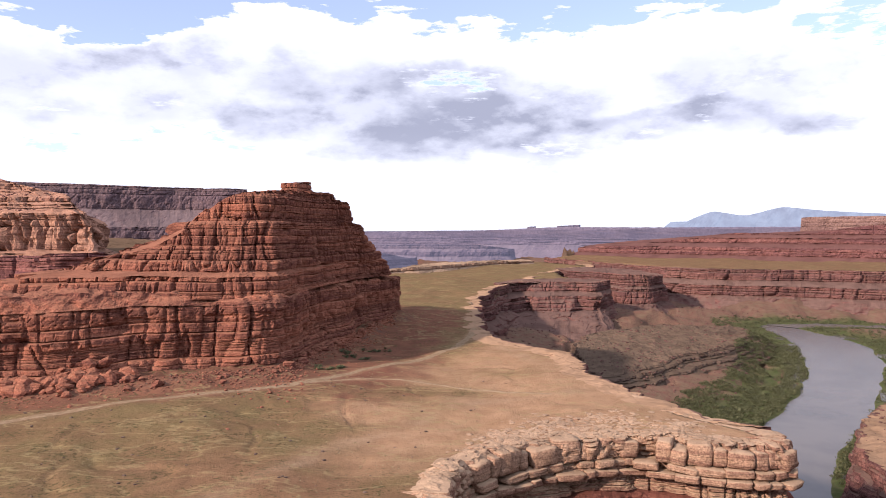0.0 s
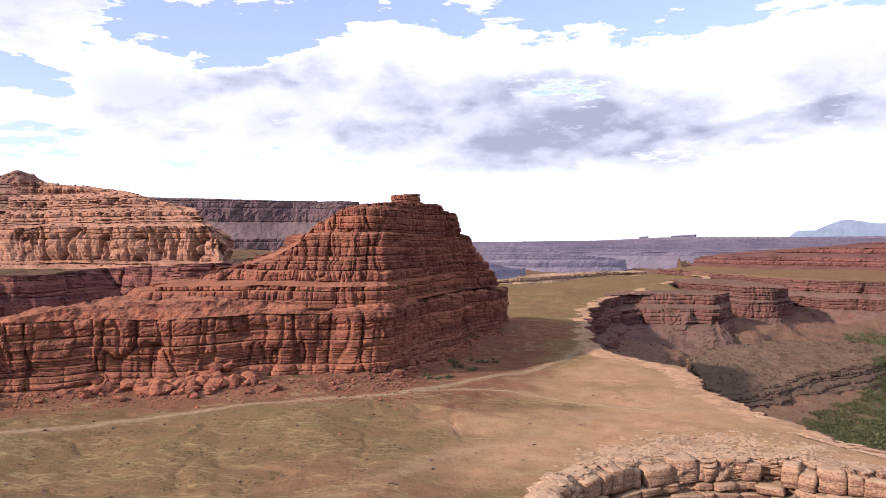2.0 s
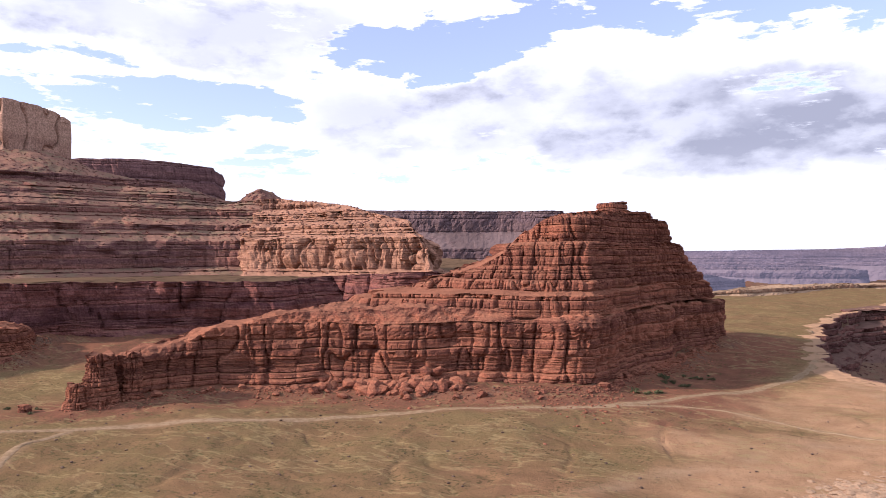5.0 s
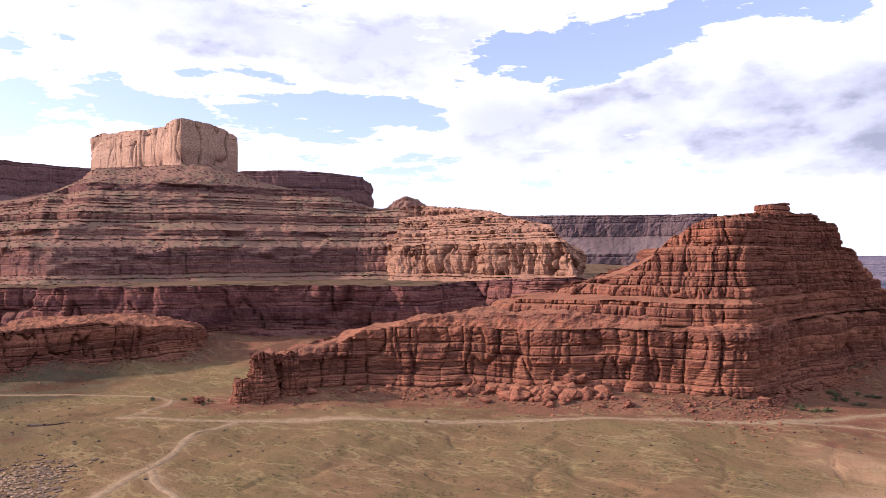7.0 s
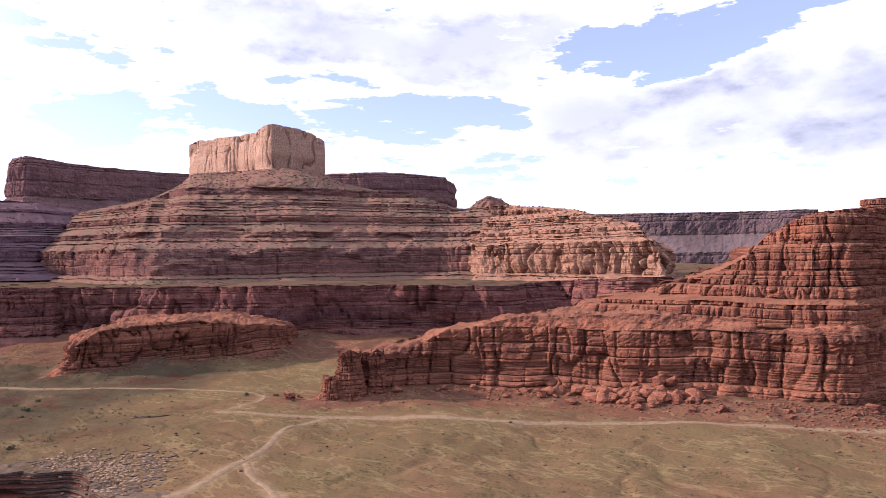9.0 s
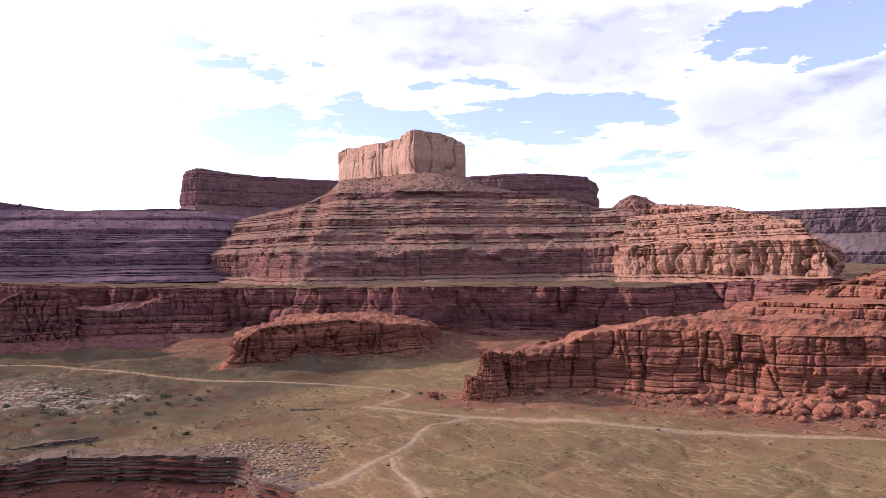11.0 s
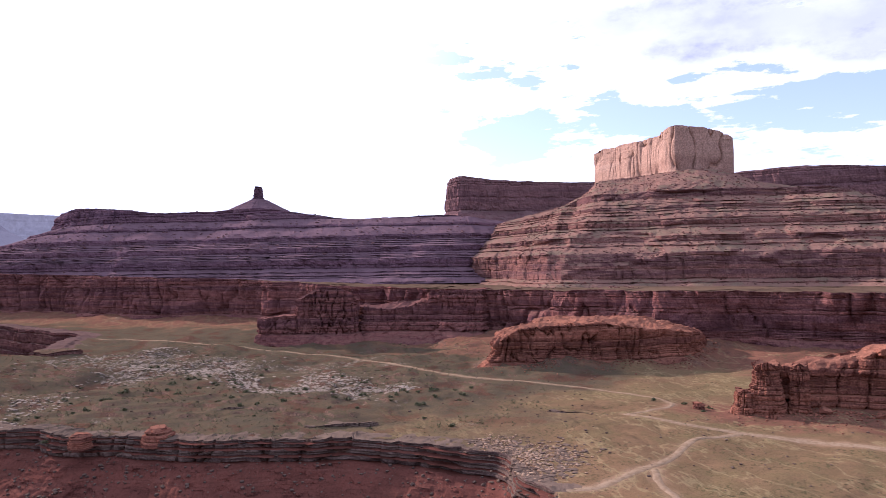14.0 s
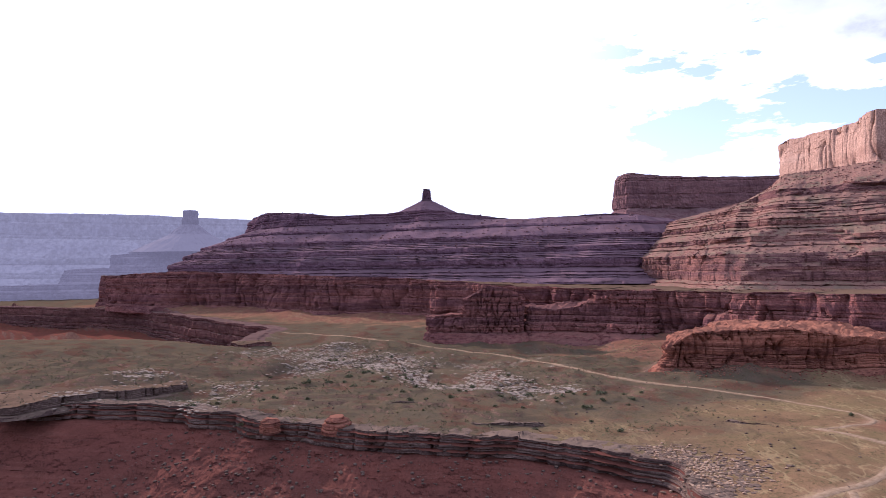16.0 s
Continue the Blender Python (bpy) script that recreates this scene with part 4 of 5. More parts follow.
        (56, 1185, 56, 1535, 300), (61, 1190, 61, 1560, 290), (64.5, 1165, 63.8, 1570, 282), (67, 1150, 65, 1560, 250), (69.2, 1190, 67.6, 1520, 215), (71, 1330, 69.5, 1600, 210), (76, 1620, 72, 1800, 210), (70, 2100, 64, 1900, 280), (50, 2100, 50, 1800, 280),
        (38, 1900, 41, 1620, 206), (28, 1600, 32, 1440, 190), (24.3, 1200, 28.3, 1210, 133)],
       [(78, "rubble_foot", 5, 1.6, 9), (116, "cliff_band", 13, 0.12, 10), (142, "rubble_slope", 8, 1.5, 9), (150, "ledge_band", 4, 0.25, 9), (172, "rubble_slope", 8, 1.5, 9), (180, "ledge_band", 4, 0.25, 9), (206, "rubble_slope", 8, 1.5, 9), (211, "ledge_band", 3, 0.3, 9), (231, "rubble_slope", 8, 1.6, 9),
        (246, "ledge_band", 3.2, 0.2, 8), (302, "talus_cone", 9, 1.6, 9)],
       gap=2.2, weights=[1] * 17 + [0.2] * 6, seed=17, buttress=(14, 95), blocks=0.9, bury=0.4, ledgy=0.6, grooves=0.7, pillars=1.0, cleft_depth=4, z0=64, spine=[(30, 1190, 148), (36, 1450, 190), (42, 1560, 207), (46.5, 1540, 242), (50.5, 1570, 250), (54.5, 1640, 296), (62, 1680, 300), (67, 1700, 225)])
massif("rocky_hill", "rounded rubble knob on the edge of the mesa", "rock", TERRACE,
       [(42.2, 1465, 40.9, 1480, 226), (40, 1440, 40.1, 1470, 233), (37.8, 1455, 39.2, 1480, 226), (38, 1540, 39.4, 1510, 226), (42, 1540, 40.8, 1510, 226)],
       [(234, "rubble_slope", 4, 1.5, 6)], gap=1.8, seed=69, buttress=(3, 30), z0=196)
# same mesa's sunlit end, built apart to carry the sunlight colour
massif("sun_tinted_cliff", "prow at the end of the mesa, coloured pale for sunlight", "cliff", SUN_TINT,
       [(24.2, 945, 26.4, 1030, 112), (25.8, 945, 28.4, 1080, 150), (28.2, 958, 30.8, 1130, 163), (31, 985, 33.0, 1190, 178), (33.4, 1020, 34.8, 1250, 186), (35.8, 1060, 36.6, 1310, 192), (38.4, 1095, 38.4, 1370, 204), (40.6, 1110, 39.9, 1390, 206), (41.6, 1150, 40.4, 1420, 206), (40, 1500, 39, 1450, 206), (31, 1350, 33, 1260, 183), (24.4, 1120, 27, 1120, 112)],
       [(76, "rubble_foot", 5, 1.5, 8), (121, "cliff_band", 20, 0.08, 10), (160, "rubble_slope", 6, 1.15, 8), (168, "middle_cliff", 4, 0.3, 7), (184, "rubble_slope", 6, 1.2, 8), (214, "top_ledge", 4, 0.5, 7)],
       gap=1.7, weights=[1] * 9 + [0.3] * 3, seed=68, buttress=(14, 52), blocks=1.0, z0=62, pillars=1.9, cleft_depth=9, ledgy=0.6, bury=0.7, spine=[(28, 1095, 128), (33, 1220, 182), (38, 1400, 205)])
massif("tall_butte", "pale sheer-sided sandstone butte crowning the mesa", "butte", TALL,
       [(64, 2060, 63.85, 2064, 436), (62.8, 1940, 62.7, 1945, 421), (62.2, 1900, 62.1, 1905, 418), (61.9, 1836, 61.8, 1841, 411), (60.6, 1740, 60.5, 1745, 402), (60.2, 1726, 60.1, 1731, 400), (59.2, 1632, 59.1, 1637, 394), (58.3, 1550, 58.2, 1554, 393), (57.75, 1530, 57.7, 1534, 393), (57.4, 1536, 57.4, 1540, 394), (55.5, 1580, 55.6, 1586, 395), (54.2, 1606, 54.5, 1614, 391), (53.2, 1632, 53.6, 1640, 379), (53.1, 1650, 53.5, 1652, 379), (54, 1740, 54.2, 1736, 388), (59, 2000, 59, 1996, 400), (63.5, 2110, 63.3, 2106, 424)],
       [(300, "talus_skirt", 6, 0.9, 9), (372, "cliff_face", 130, 0.02, 18), (425, "caprock", 6, 0.2, 10)], gap=1.7, weights=[1] * 13 + [0.4] * 4, seed=18, buttress=(3.0, 130), blocks=0.0, z0=250, cleft_depth=6, pillars=0.3, grooves=0.1, column=6.0)
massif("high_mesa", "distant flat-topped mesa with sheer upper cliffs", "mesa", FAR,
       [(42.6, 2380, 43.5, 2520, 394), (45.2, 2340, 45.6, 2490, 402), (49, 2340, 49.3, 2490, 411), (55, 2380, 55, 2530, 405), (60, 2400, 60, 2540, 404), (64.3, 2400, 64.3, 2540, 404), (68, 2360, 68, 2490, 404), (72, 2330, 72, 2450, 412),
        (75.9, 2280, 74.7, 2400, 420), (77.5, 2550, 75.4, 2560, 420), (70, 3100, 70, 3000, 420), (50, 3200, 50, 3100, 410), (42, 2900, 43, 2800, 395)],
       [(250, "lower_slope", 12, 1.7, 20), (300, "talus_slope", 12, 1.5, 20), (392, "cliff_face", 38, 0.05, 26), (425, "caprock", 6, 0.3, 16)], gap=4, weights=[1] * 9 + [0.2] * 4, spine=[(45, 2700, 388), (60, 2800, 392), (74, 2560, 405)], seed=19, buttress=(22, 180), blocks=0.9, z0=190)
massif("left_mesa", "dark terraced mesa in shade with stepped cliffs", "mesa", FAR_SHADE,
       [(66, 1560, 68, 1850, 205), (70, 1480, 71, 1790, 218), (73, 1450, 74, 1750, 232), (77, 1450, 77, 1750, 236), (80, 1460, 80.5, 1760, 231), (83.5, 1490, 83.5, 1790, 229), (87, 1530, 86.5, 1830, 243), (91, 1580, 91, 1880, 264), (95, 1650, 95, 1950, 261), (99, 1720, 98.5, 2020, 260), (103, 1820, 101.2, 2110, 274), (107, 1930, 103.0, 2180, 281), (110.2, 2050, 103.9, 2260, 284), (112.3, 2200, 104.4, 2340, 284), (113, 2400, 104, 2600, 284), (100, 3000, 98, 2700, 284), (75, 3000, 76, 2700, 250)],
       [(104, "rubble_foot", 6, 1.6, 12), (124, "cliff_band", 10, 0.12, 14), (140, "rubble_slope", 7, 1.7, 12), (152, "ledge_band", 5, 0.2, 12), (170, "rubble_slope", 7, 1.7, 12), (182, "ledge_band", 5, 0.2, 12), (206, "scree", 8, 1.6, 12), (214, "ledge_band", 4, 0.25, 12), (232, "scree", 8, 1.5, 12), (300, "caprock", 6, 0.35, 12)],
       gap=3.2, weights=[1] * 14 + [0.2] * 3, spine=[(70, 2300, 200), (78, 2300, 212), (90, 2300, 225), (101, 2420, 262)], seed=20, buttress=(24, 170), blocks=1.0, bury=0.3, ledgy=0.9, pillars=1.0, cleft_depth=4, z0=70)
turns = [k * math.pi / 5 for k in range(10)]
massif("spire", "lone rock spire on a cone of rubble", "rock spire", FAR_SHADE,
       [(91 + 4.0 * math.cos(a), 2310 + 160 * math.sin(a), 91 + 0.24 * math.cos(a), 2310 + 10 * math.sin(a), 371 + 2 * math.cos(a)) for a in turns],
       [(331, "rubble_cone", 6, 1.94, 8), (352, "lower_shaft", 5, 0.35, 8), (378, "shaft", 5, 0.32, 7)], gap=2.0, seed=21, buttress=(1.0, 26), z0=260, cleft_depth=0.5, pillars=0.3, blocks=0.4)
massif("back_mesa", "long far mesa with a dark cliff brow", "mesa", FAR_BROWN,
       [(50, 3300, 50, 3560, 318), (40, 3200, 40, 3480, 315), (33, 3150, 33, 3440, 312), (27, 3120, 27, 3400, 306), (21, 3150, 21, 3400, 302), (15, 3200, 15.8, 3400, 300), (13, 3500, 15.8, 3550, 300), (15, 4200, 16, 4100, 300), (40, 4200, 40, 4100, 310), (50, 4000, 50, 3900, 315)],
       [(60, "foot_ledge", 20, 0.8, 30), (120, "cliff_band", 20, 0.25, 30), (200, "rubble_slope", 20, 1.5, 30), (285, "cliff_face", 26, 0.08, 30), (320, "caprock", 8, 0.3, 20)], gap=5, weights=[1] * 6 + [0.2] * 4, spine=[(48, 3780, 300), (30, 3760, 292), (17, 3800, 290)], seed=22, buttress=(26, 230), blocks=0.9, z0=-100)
massif("hazy_mesa", "very distant mesa, blue-grey with painted haze", "mesa", FAR_HAZE,
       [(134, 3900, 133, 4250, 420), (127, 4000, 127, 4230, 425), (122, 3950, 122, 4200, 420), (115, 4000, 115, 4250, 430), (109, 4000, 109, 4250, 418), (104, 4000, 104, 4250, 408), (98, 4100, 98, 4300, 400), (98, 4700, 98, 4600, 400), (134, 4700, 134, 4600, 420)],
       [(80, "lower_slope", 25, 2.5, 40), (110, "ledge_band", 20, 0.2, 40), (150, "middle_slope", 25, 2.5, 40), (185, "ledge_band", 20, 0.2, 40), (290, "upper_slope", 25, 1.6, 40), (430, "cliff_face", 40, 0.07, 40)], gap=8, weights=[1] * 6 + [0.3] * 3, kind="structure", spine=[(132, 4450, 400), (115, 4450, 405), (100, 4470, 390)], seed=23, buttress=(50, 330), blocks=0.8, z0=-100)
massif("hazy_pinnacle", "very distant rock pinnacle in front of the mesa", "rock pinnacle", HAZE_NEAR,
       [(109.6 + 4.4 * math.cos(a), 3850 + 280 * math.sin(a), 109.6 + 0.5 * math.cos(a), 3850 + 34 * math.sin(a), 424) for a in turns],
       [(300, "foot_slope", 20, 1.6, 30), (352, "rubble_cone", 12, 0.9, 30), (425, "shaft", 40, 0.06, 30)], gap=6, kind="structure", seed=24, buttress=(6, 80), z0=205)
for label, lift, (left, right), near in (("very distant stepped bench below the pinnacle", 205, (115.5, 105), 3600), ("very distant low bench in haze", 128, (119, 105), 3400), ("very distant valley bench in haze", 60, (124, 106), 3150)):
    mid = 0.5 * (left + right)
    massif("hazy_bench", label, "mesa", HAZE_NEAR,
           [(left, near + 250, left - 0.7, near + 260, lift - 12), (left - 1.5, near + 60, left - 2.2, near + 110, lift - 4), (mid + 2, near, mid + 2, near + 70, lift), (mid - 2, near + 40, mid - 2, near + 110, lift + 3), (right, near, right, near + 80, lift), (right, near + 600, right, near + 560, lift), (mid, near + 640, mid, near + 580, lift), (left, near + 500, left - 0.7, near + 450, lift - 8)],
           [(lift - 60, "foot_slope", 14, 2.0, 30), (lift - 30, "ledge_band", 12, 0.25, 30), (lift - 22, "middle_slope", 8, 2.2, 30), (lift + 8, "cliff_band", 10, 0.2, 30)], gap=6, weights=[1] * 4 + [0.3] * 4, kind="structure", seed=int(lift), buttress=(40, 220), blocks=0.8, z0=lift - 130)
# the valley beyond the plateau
massif("valley_mesa", "low mesa in the far valley, violet with painted haze", "mesa", FAR_VIOLET,
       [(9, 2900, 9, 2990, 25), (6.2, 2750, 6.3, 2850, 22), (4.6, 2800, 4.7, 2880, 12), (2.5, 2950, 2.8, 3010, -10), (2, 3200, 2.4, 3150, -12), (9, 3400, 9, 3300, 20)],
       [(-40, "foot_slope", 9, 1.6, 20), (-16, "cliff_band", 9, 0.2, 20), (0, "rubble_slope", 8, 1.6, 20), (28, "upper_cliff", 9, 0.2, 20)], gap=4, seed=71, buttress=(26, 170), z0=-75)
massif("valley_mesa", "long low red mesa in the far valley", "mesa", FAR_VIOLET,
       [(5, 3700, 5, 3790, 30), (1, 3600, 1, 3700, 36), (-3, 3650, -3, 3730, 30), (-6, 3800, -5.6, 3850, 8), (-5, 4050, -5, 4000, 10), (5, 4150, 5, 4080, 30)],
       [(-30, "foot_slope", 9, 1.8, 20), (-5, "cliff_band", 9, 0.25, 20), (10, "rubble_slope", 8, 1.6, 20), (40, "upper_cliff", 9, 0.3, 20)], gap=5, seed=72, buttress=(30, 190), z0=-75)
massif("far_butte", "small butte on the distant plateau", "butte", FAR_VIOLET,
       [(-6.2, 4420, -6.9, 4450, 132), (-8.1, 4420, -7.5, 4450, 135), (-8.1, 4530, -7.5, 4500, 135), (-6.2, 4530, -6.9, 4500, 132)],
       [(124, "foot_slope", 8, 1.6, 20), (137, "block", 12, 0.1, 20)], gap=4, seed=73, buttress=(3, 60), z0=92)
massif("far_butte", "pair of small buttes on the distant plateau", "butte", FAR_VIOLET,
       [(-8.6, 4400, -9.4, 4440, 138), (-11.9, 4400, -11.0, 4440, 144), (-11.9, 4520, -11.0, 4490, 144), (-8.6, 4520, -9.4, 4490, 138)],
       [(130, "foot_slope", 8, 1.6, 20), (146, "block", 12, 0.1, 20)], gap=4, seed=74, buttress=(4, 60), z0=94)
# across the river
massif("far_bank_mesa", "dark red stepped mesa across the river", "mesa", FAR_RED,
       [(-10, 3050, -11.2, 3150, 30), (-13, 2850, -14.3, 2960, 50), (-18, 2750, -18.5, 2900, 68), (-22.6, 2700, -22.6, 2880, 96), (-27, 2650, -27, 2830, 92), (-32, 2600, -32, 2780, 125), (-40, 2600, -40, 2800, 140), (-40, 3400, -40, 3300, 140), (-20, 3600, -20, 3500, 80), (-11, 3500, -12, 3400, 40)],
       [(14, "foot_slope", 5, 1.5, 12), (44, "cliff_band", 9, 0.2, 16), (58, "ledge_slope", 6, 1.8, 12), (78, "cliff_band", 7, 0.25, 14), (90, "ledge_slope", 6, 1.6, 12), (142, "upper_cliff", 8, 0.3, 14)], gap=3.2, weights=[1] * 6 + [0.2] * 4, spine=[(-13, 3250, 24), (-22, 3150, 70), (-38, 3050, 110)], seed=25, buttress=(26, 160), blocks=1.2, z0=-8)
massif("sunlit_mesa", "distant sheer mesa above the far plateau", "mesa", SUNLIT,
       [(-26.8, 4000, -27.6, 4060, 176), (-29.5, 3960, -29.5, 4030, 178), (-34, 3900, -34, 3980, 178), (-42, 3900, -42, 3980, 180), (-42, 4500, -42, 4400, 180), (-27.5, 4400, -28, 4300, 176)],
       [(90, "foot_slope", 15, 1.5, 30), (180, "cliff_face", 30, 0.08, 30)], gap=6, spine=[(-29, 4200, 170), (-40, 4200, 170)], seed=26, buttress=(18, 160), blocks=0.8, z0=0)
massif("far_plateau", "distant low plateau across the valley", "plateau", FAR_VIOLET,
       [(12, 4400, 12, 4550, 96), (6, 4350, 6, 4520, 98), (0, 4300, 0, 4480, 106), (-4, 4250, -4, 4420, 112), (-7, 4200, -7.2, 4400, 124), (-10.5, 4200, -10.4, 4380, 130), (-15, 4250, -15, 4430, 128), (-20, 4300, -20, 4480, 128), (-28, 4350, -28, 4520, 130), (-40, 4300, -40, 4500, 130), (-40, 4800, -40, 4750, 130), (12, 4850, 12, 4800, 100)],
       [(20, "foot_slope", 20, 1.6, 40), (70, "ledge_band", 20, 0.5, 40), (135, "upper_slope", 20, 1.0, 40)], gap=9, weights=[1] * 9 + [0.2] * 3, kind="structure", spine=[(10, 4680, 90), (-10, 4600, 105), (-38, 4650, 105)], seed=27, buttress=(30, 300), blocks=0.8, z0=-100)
massif("mountains", "mountain range on the horizon, blue-grey with painted haze", "mountain range", MOUNT,
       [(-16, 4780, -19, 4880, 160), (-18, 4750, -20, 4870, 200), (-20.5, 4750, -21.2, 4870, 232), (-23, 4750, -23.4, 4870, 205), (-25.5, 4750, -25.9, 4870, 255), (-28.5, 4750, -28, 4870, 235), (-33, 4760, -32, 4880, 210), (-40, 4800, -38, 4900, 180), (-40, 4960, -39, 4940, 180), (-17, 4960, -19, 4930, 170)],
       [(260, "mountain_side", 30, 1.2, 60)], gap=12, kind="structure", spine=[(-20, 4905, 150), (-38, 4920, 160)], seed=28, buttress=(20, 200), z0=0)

# ---- canyon rims ----
def rim(name, label, pts, mat, depth, out, bands, gap=1.2, seed=40, brow_in=4.0, lip=26.0, **kw):
    """A cliff along the edge of the plateau: pts in plan, brow at the ground's height."""
    ring = []
    p = np.array(pts, float)
    t = np.gradient(p, axis=0)
    nrm = np.stack([-t[:, 1], t[:, 0]], 1)
    nrm /= np.linalg.norm(nrm, axis=1)[:, None]
    test = signed(PLATEAU, *(p + nrm * 6).T)
    nrm = np.where((test > signed(PLATEAU, *(p - nrm * 6).T))[:, None], -nrm, nrm)
    for (x, y), (u, v) in zip(p, nrm):
        f, b = (x + u * out, y + v * out), (x - u * brow_in, y - v * brow_in)
        ring.append((math.degrees(math.atan2(-f[0], f[1])), math.hypot(*f), math.degrees(math.atan2(-b[0], b[1])), math.hypot(*b), 0.6))
    return massif(name, label, "cliff", mat, ring, bands, gap=gap, closed=False, seed=seed, cap=False, z0=-depth, kind="structure", lip=lip, **kw)


rim("rim_cliff", "pale sandstone rim cliff with rounded blocks", [(-130, 105), (-80, 128), (-40, 160), (-14, 212), (3, 258), (10, 288), (22, 306), (47, 324), (70, 332), (92, 336), (121, 323), (145, 317), (158, 318), (168, 336), (162, 357), (142, 385), (131, 415), (121, 445)], RIM, 42, 16,
    [(-26, "red_slope", 4, 1.3, 5), (-18, "lower_ledge", 4, 0.3, 8), (-10, "middle_ledge", 20, 0.15, 9), (1.2, "caprock", 28, 0.2, 12)], gap=0.8, seed=41, buttress=(3, 28), blocks=1.5, slope_mat=RED_SOIL, cap_mat=RIM, lip=14.0)
rim("rim_cliff", "grey ledge cliff above a red slope", [(-110, 112), (-160, 95), (-215, 86), (-250, 92), (-289, 109), (-310, 112), (-329, 115), (-356, 110), (-398, 70), (-420, 20), (-430, -28), (-452, -80), (-475, -126), (-505, -170), (-529, -213), (-540, -280), (-548, -343), (-620, -440)], RIM_GREY, 62, 75,
    [(-11.5, "red_slope", 5, 1.4, 5), (-8.6, "red_ledge", 1.6, 0.5, 6), (-7.8, "thin_ledge", 0.8, 0.85, 5), (-4.8, "lower_caprock", 1.7, 0.15, 5), (-3.8, "recess", 1.0, 0.85, 5), (-1.4, "middle_caprock", 1.3, 0.2, 5), (-0.8, "recess", 0.6, 0.9, 5), (1.0, "caprock", 1.2, 0.3, 4)], gap=1.0, seed=42, buttress=(5, 40), blocks=1.1, slope_mat=RED_SOIL, cap_mat=RIM_GREY, pillars=0.7)
rim("canyon_wall", "shaded red canyon wall below the plateau", [(164, 350), (142, 385), (117, 457), (99, 562), (60, 660), (47, 730), (45, 800), (53, 993), (95, 1220), (200, 1500), (300, 1800), (450, 2050), (420, 2200)], CANYON, 96, 60,
    [(-70, "rubble_slope", 6, 1.3, 8), (-52, "lower_cliff", 6, 0.2, 9), (-40, "rubble_ledge", 5, 1.4, 8), (1.2, "upper_cliff", 7, 0.15, 9)], gap=2.0, seed=43, buttress=(12, 80), blocks=1.2, pillars=1.1, cleft_depth=4, cap_mat=SAND_BROW, lip=22.0)
rim("canyon_wall", "far inner canyon wall in shade", [(-978, -275), (-1150, -285), (-1298, -313), (-1600, -560), (-1950, -830), (-2120, -1150), (-2300, -1500), (-2900, -2000)], CANYON, 96, 50,
    [(-60, "rubble_slope", 6, 1.2, 8), (1.2, "upper_cliff", 9, 0.1, 10)], gap=2.4, seed=44, buttress=(10, 90), blocks=1.2, brow_in=-16.0, lip=34.0)
massif("canyon_wall", "banded canyon wall on the far side of the river", "cliff", CANYON,
       [(-8, 2700, -8.5, 2760, 2), (-13, 2150, -14, 2230, 2), (-17, 1930, -17.5, 2010, 3), (-22, 1880, -22, 1970, 4), (-28, 1900, -28, 1990, 4), (-34, 1900, -34, 2000, 4), (-42, 1900, -42, 2000, 4)],
       [(-62, "rubble_slope", 7, 1.4, 10), (-36, "lower_cliff", 8, 0.2, 10), (-24, "rubble_ledge", 6, 2.2, 10), (6, "upper_cliff", 6, 0.3, 10)], gap=2.6, closed=False, seed=45, buttress=(30, 140), blocks=1.2, cap=False, z0=-98, kind="structure", pillars=1.4, cleft_depth=6)

massif("canyon_wall", "rounded head of the side canyon", "cliff", CANYON,
       [(105.2 + math.degrees(30 / 1028) * math.cos(a), 1028 + 30 * math.sin(a), 105.2 + math.degrees(26 / 1028) * math.cos(a), 1028 + 26 * math.sin(a), 1.5) for a in turns],
       [(-14, "rubble_slope", 4, 1.0, 6), (3, "cliff_band", 4, 0.15, 7)], gap=1.6, kind="structure", seed=95, z0=-45, buttress=(4, 26), cap_mat=BENCH_SOIL, cap_rough=0.5)

# ---- tracks ----
def dirt():
    n = Nodes("road_dirt")
    f, g = n.noise(1 / 3.0, 4, 0.6), n.noise(1 / 0.6, 3, 0.6)
    n.bump(g, 0.08)
    return n.done(n.mix(n.ramp(f, 0.35, 0.65), n.mix(n.ramp(g, 0.3, 0.7), (0.235, 0.172, 0.115), (0.195, 0.14, 0.092)), (0.165, 0.115, 0.072)))


DIRT = dirt()
for track, width, pts in TRACKS:
    if width > 0:
        road(track, [away(a, d) for a, d in pts], width, DIRT)

massif("canyon_spur", "flat-topped spur of banded rock in the canyon", "rock spur", CANYON,
       [(-9.5, 1700, -10.2, 1790, 2), (-12.2, 1620, -12.6, 1710, 3), (-14.6, 1560, -14.4, 1660, 3), (-16.6, 1580, -16.2, 1670, 1), (-18.6, 1680, -17.2, 1740, -4), (-18.8, 1800, -17.2, 1800, -4), (-15, 1960, -15, 1900, 2), (-11, 2050, -11.5, 2000, 2), (-8.5, 1900, -9, 1880, 2)],
       [(-62, "rubble_slope", 6, 1.5, 8), (-30, "lower_cliff", 7, 0.25, 9), (-24, "rubble_ledge", 5, 1.5, 8), (4, "upper_cliff", 6, 0.2, 9)], gap=2.0, seed=46, buttress=(12, 70), blocks=1.2, z0=-98)
massif("river_terrace", "stepped grey ledges of rock above the river bank", "rock ledge", CANYON_GREY,
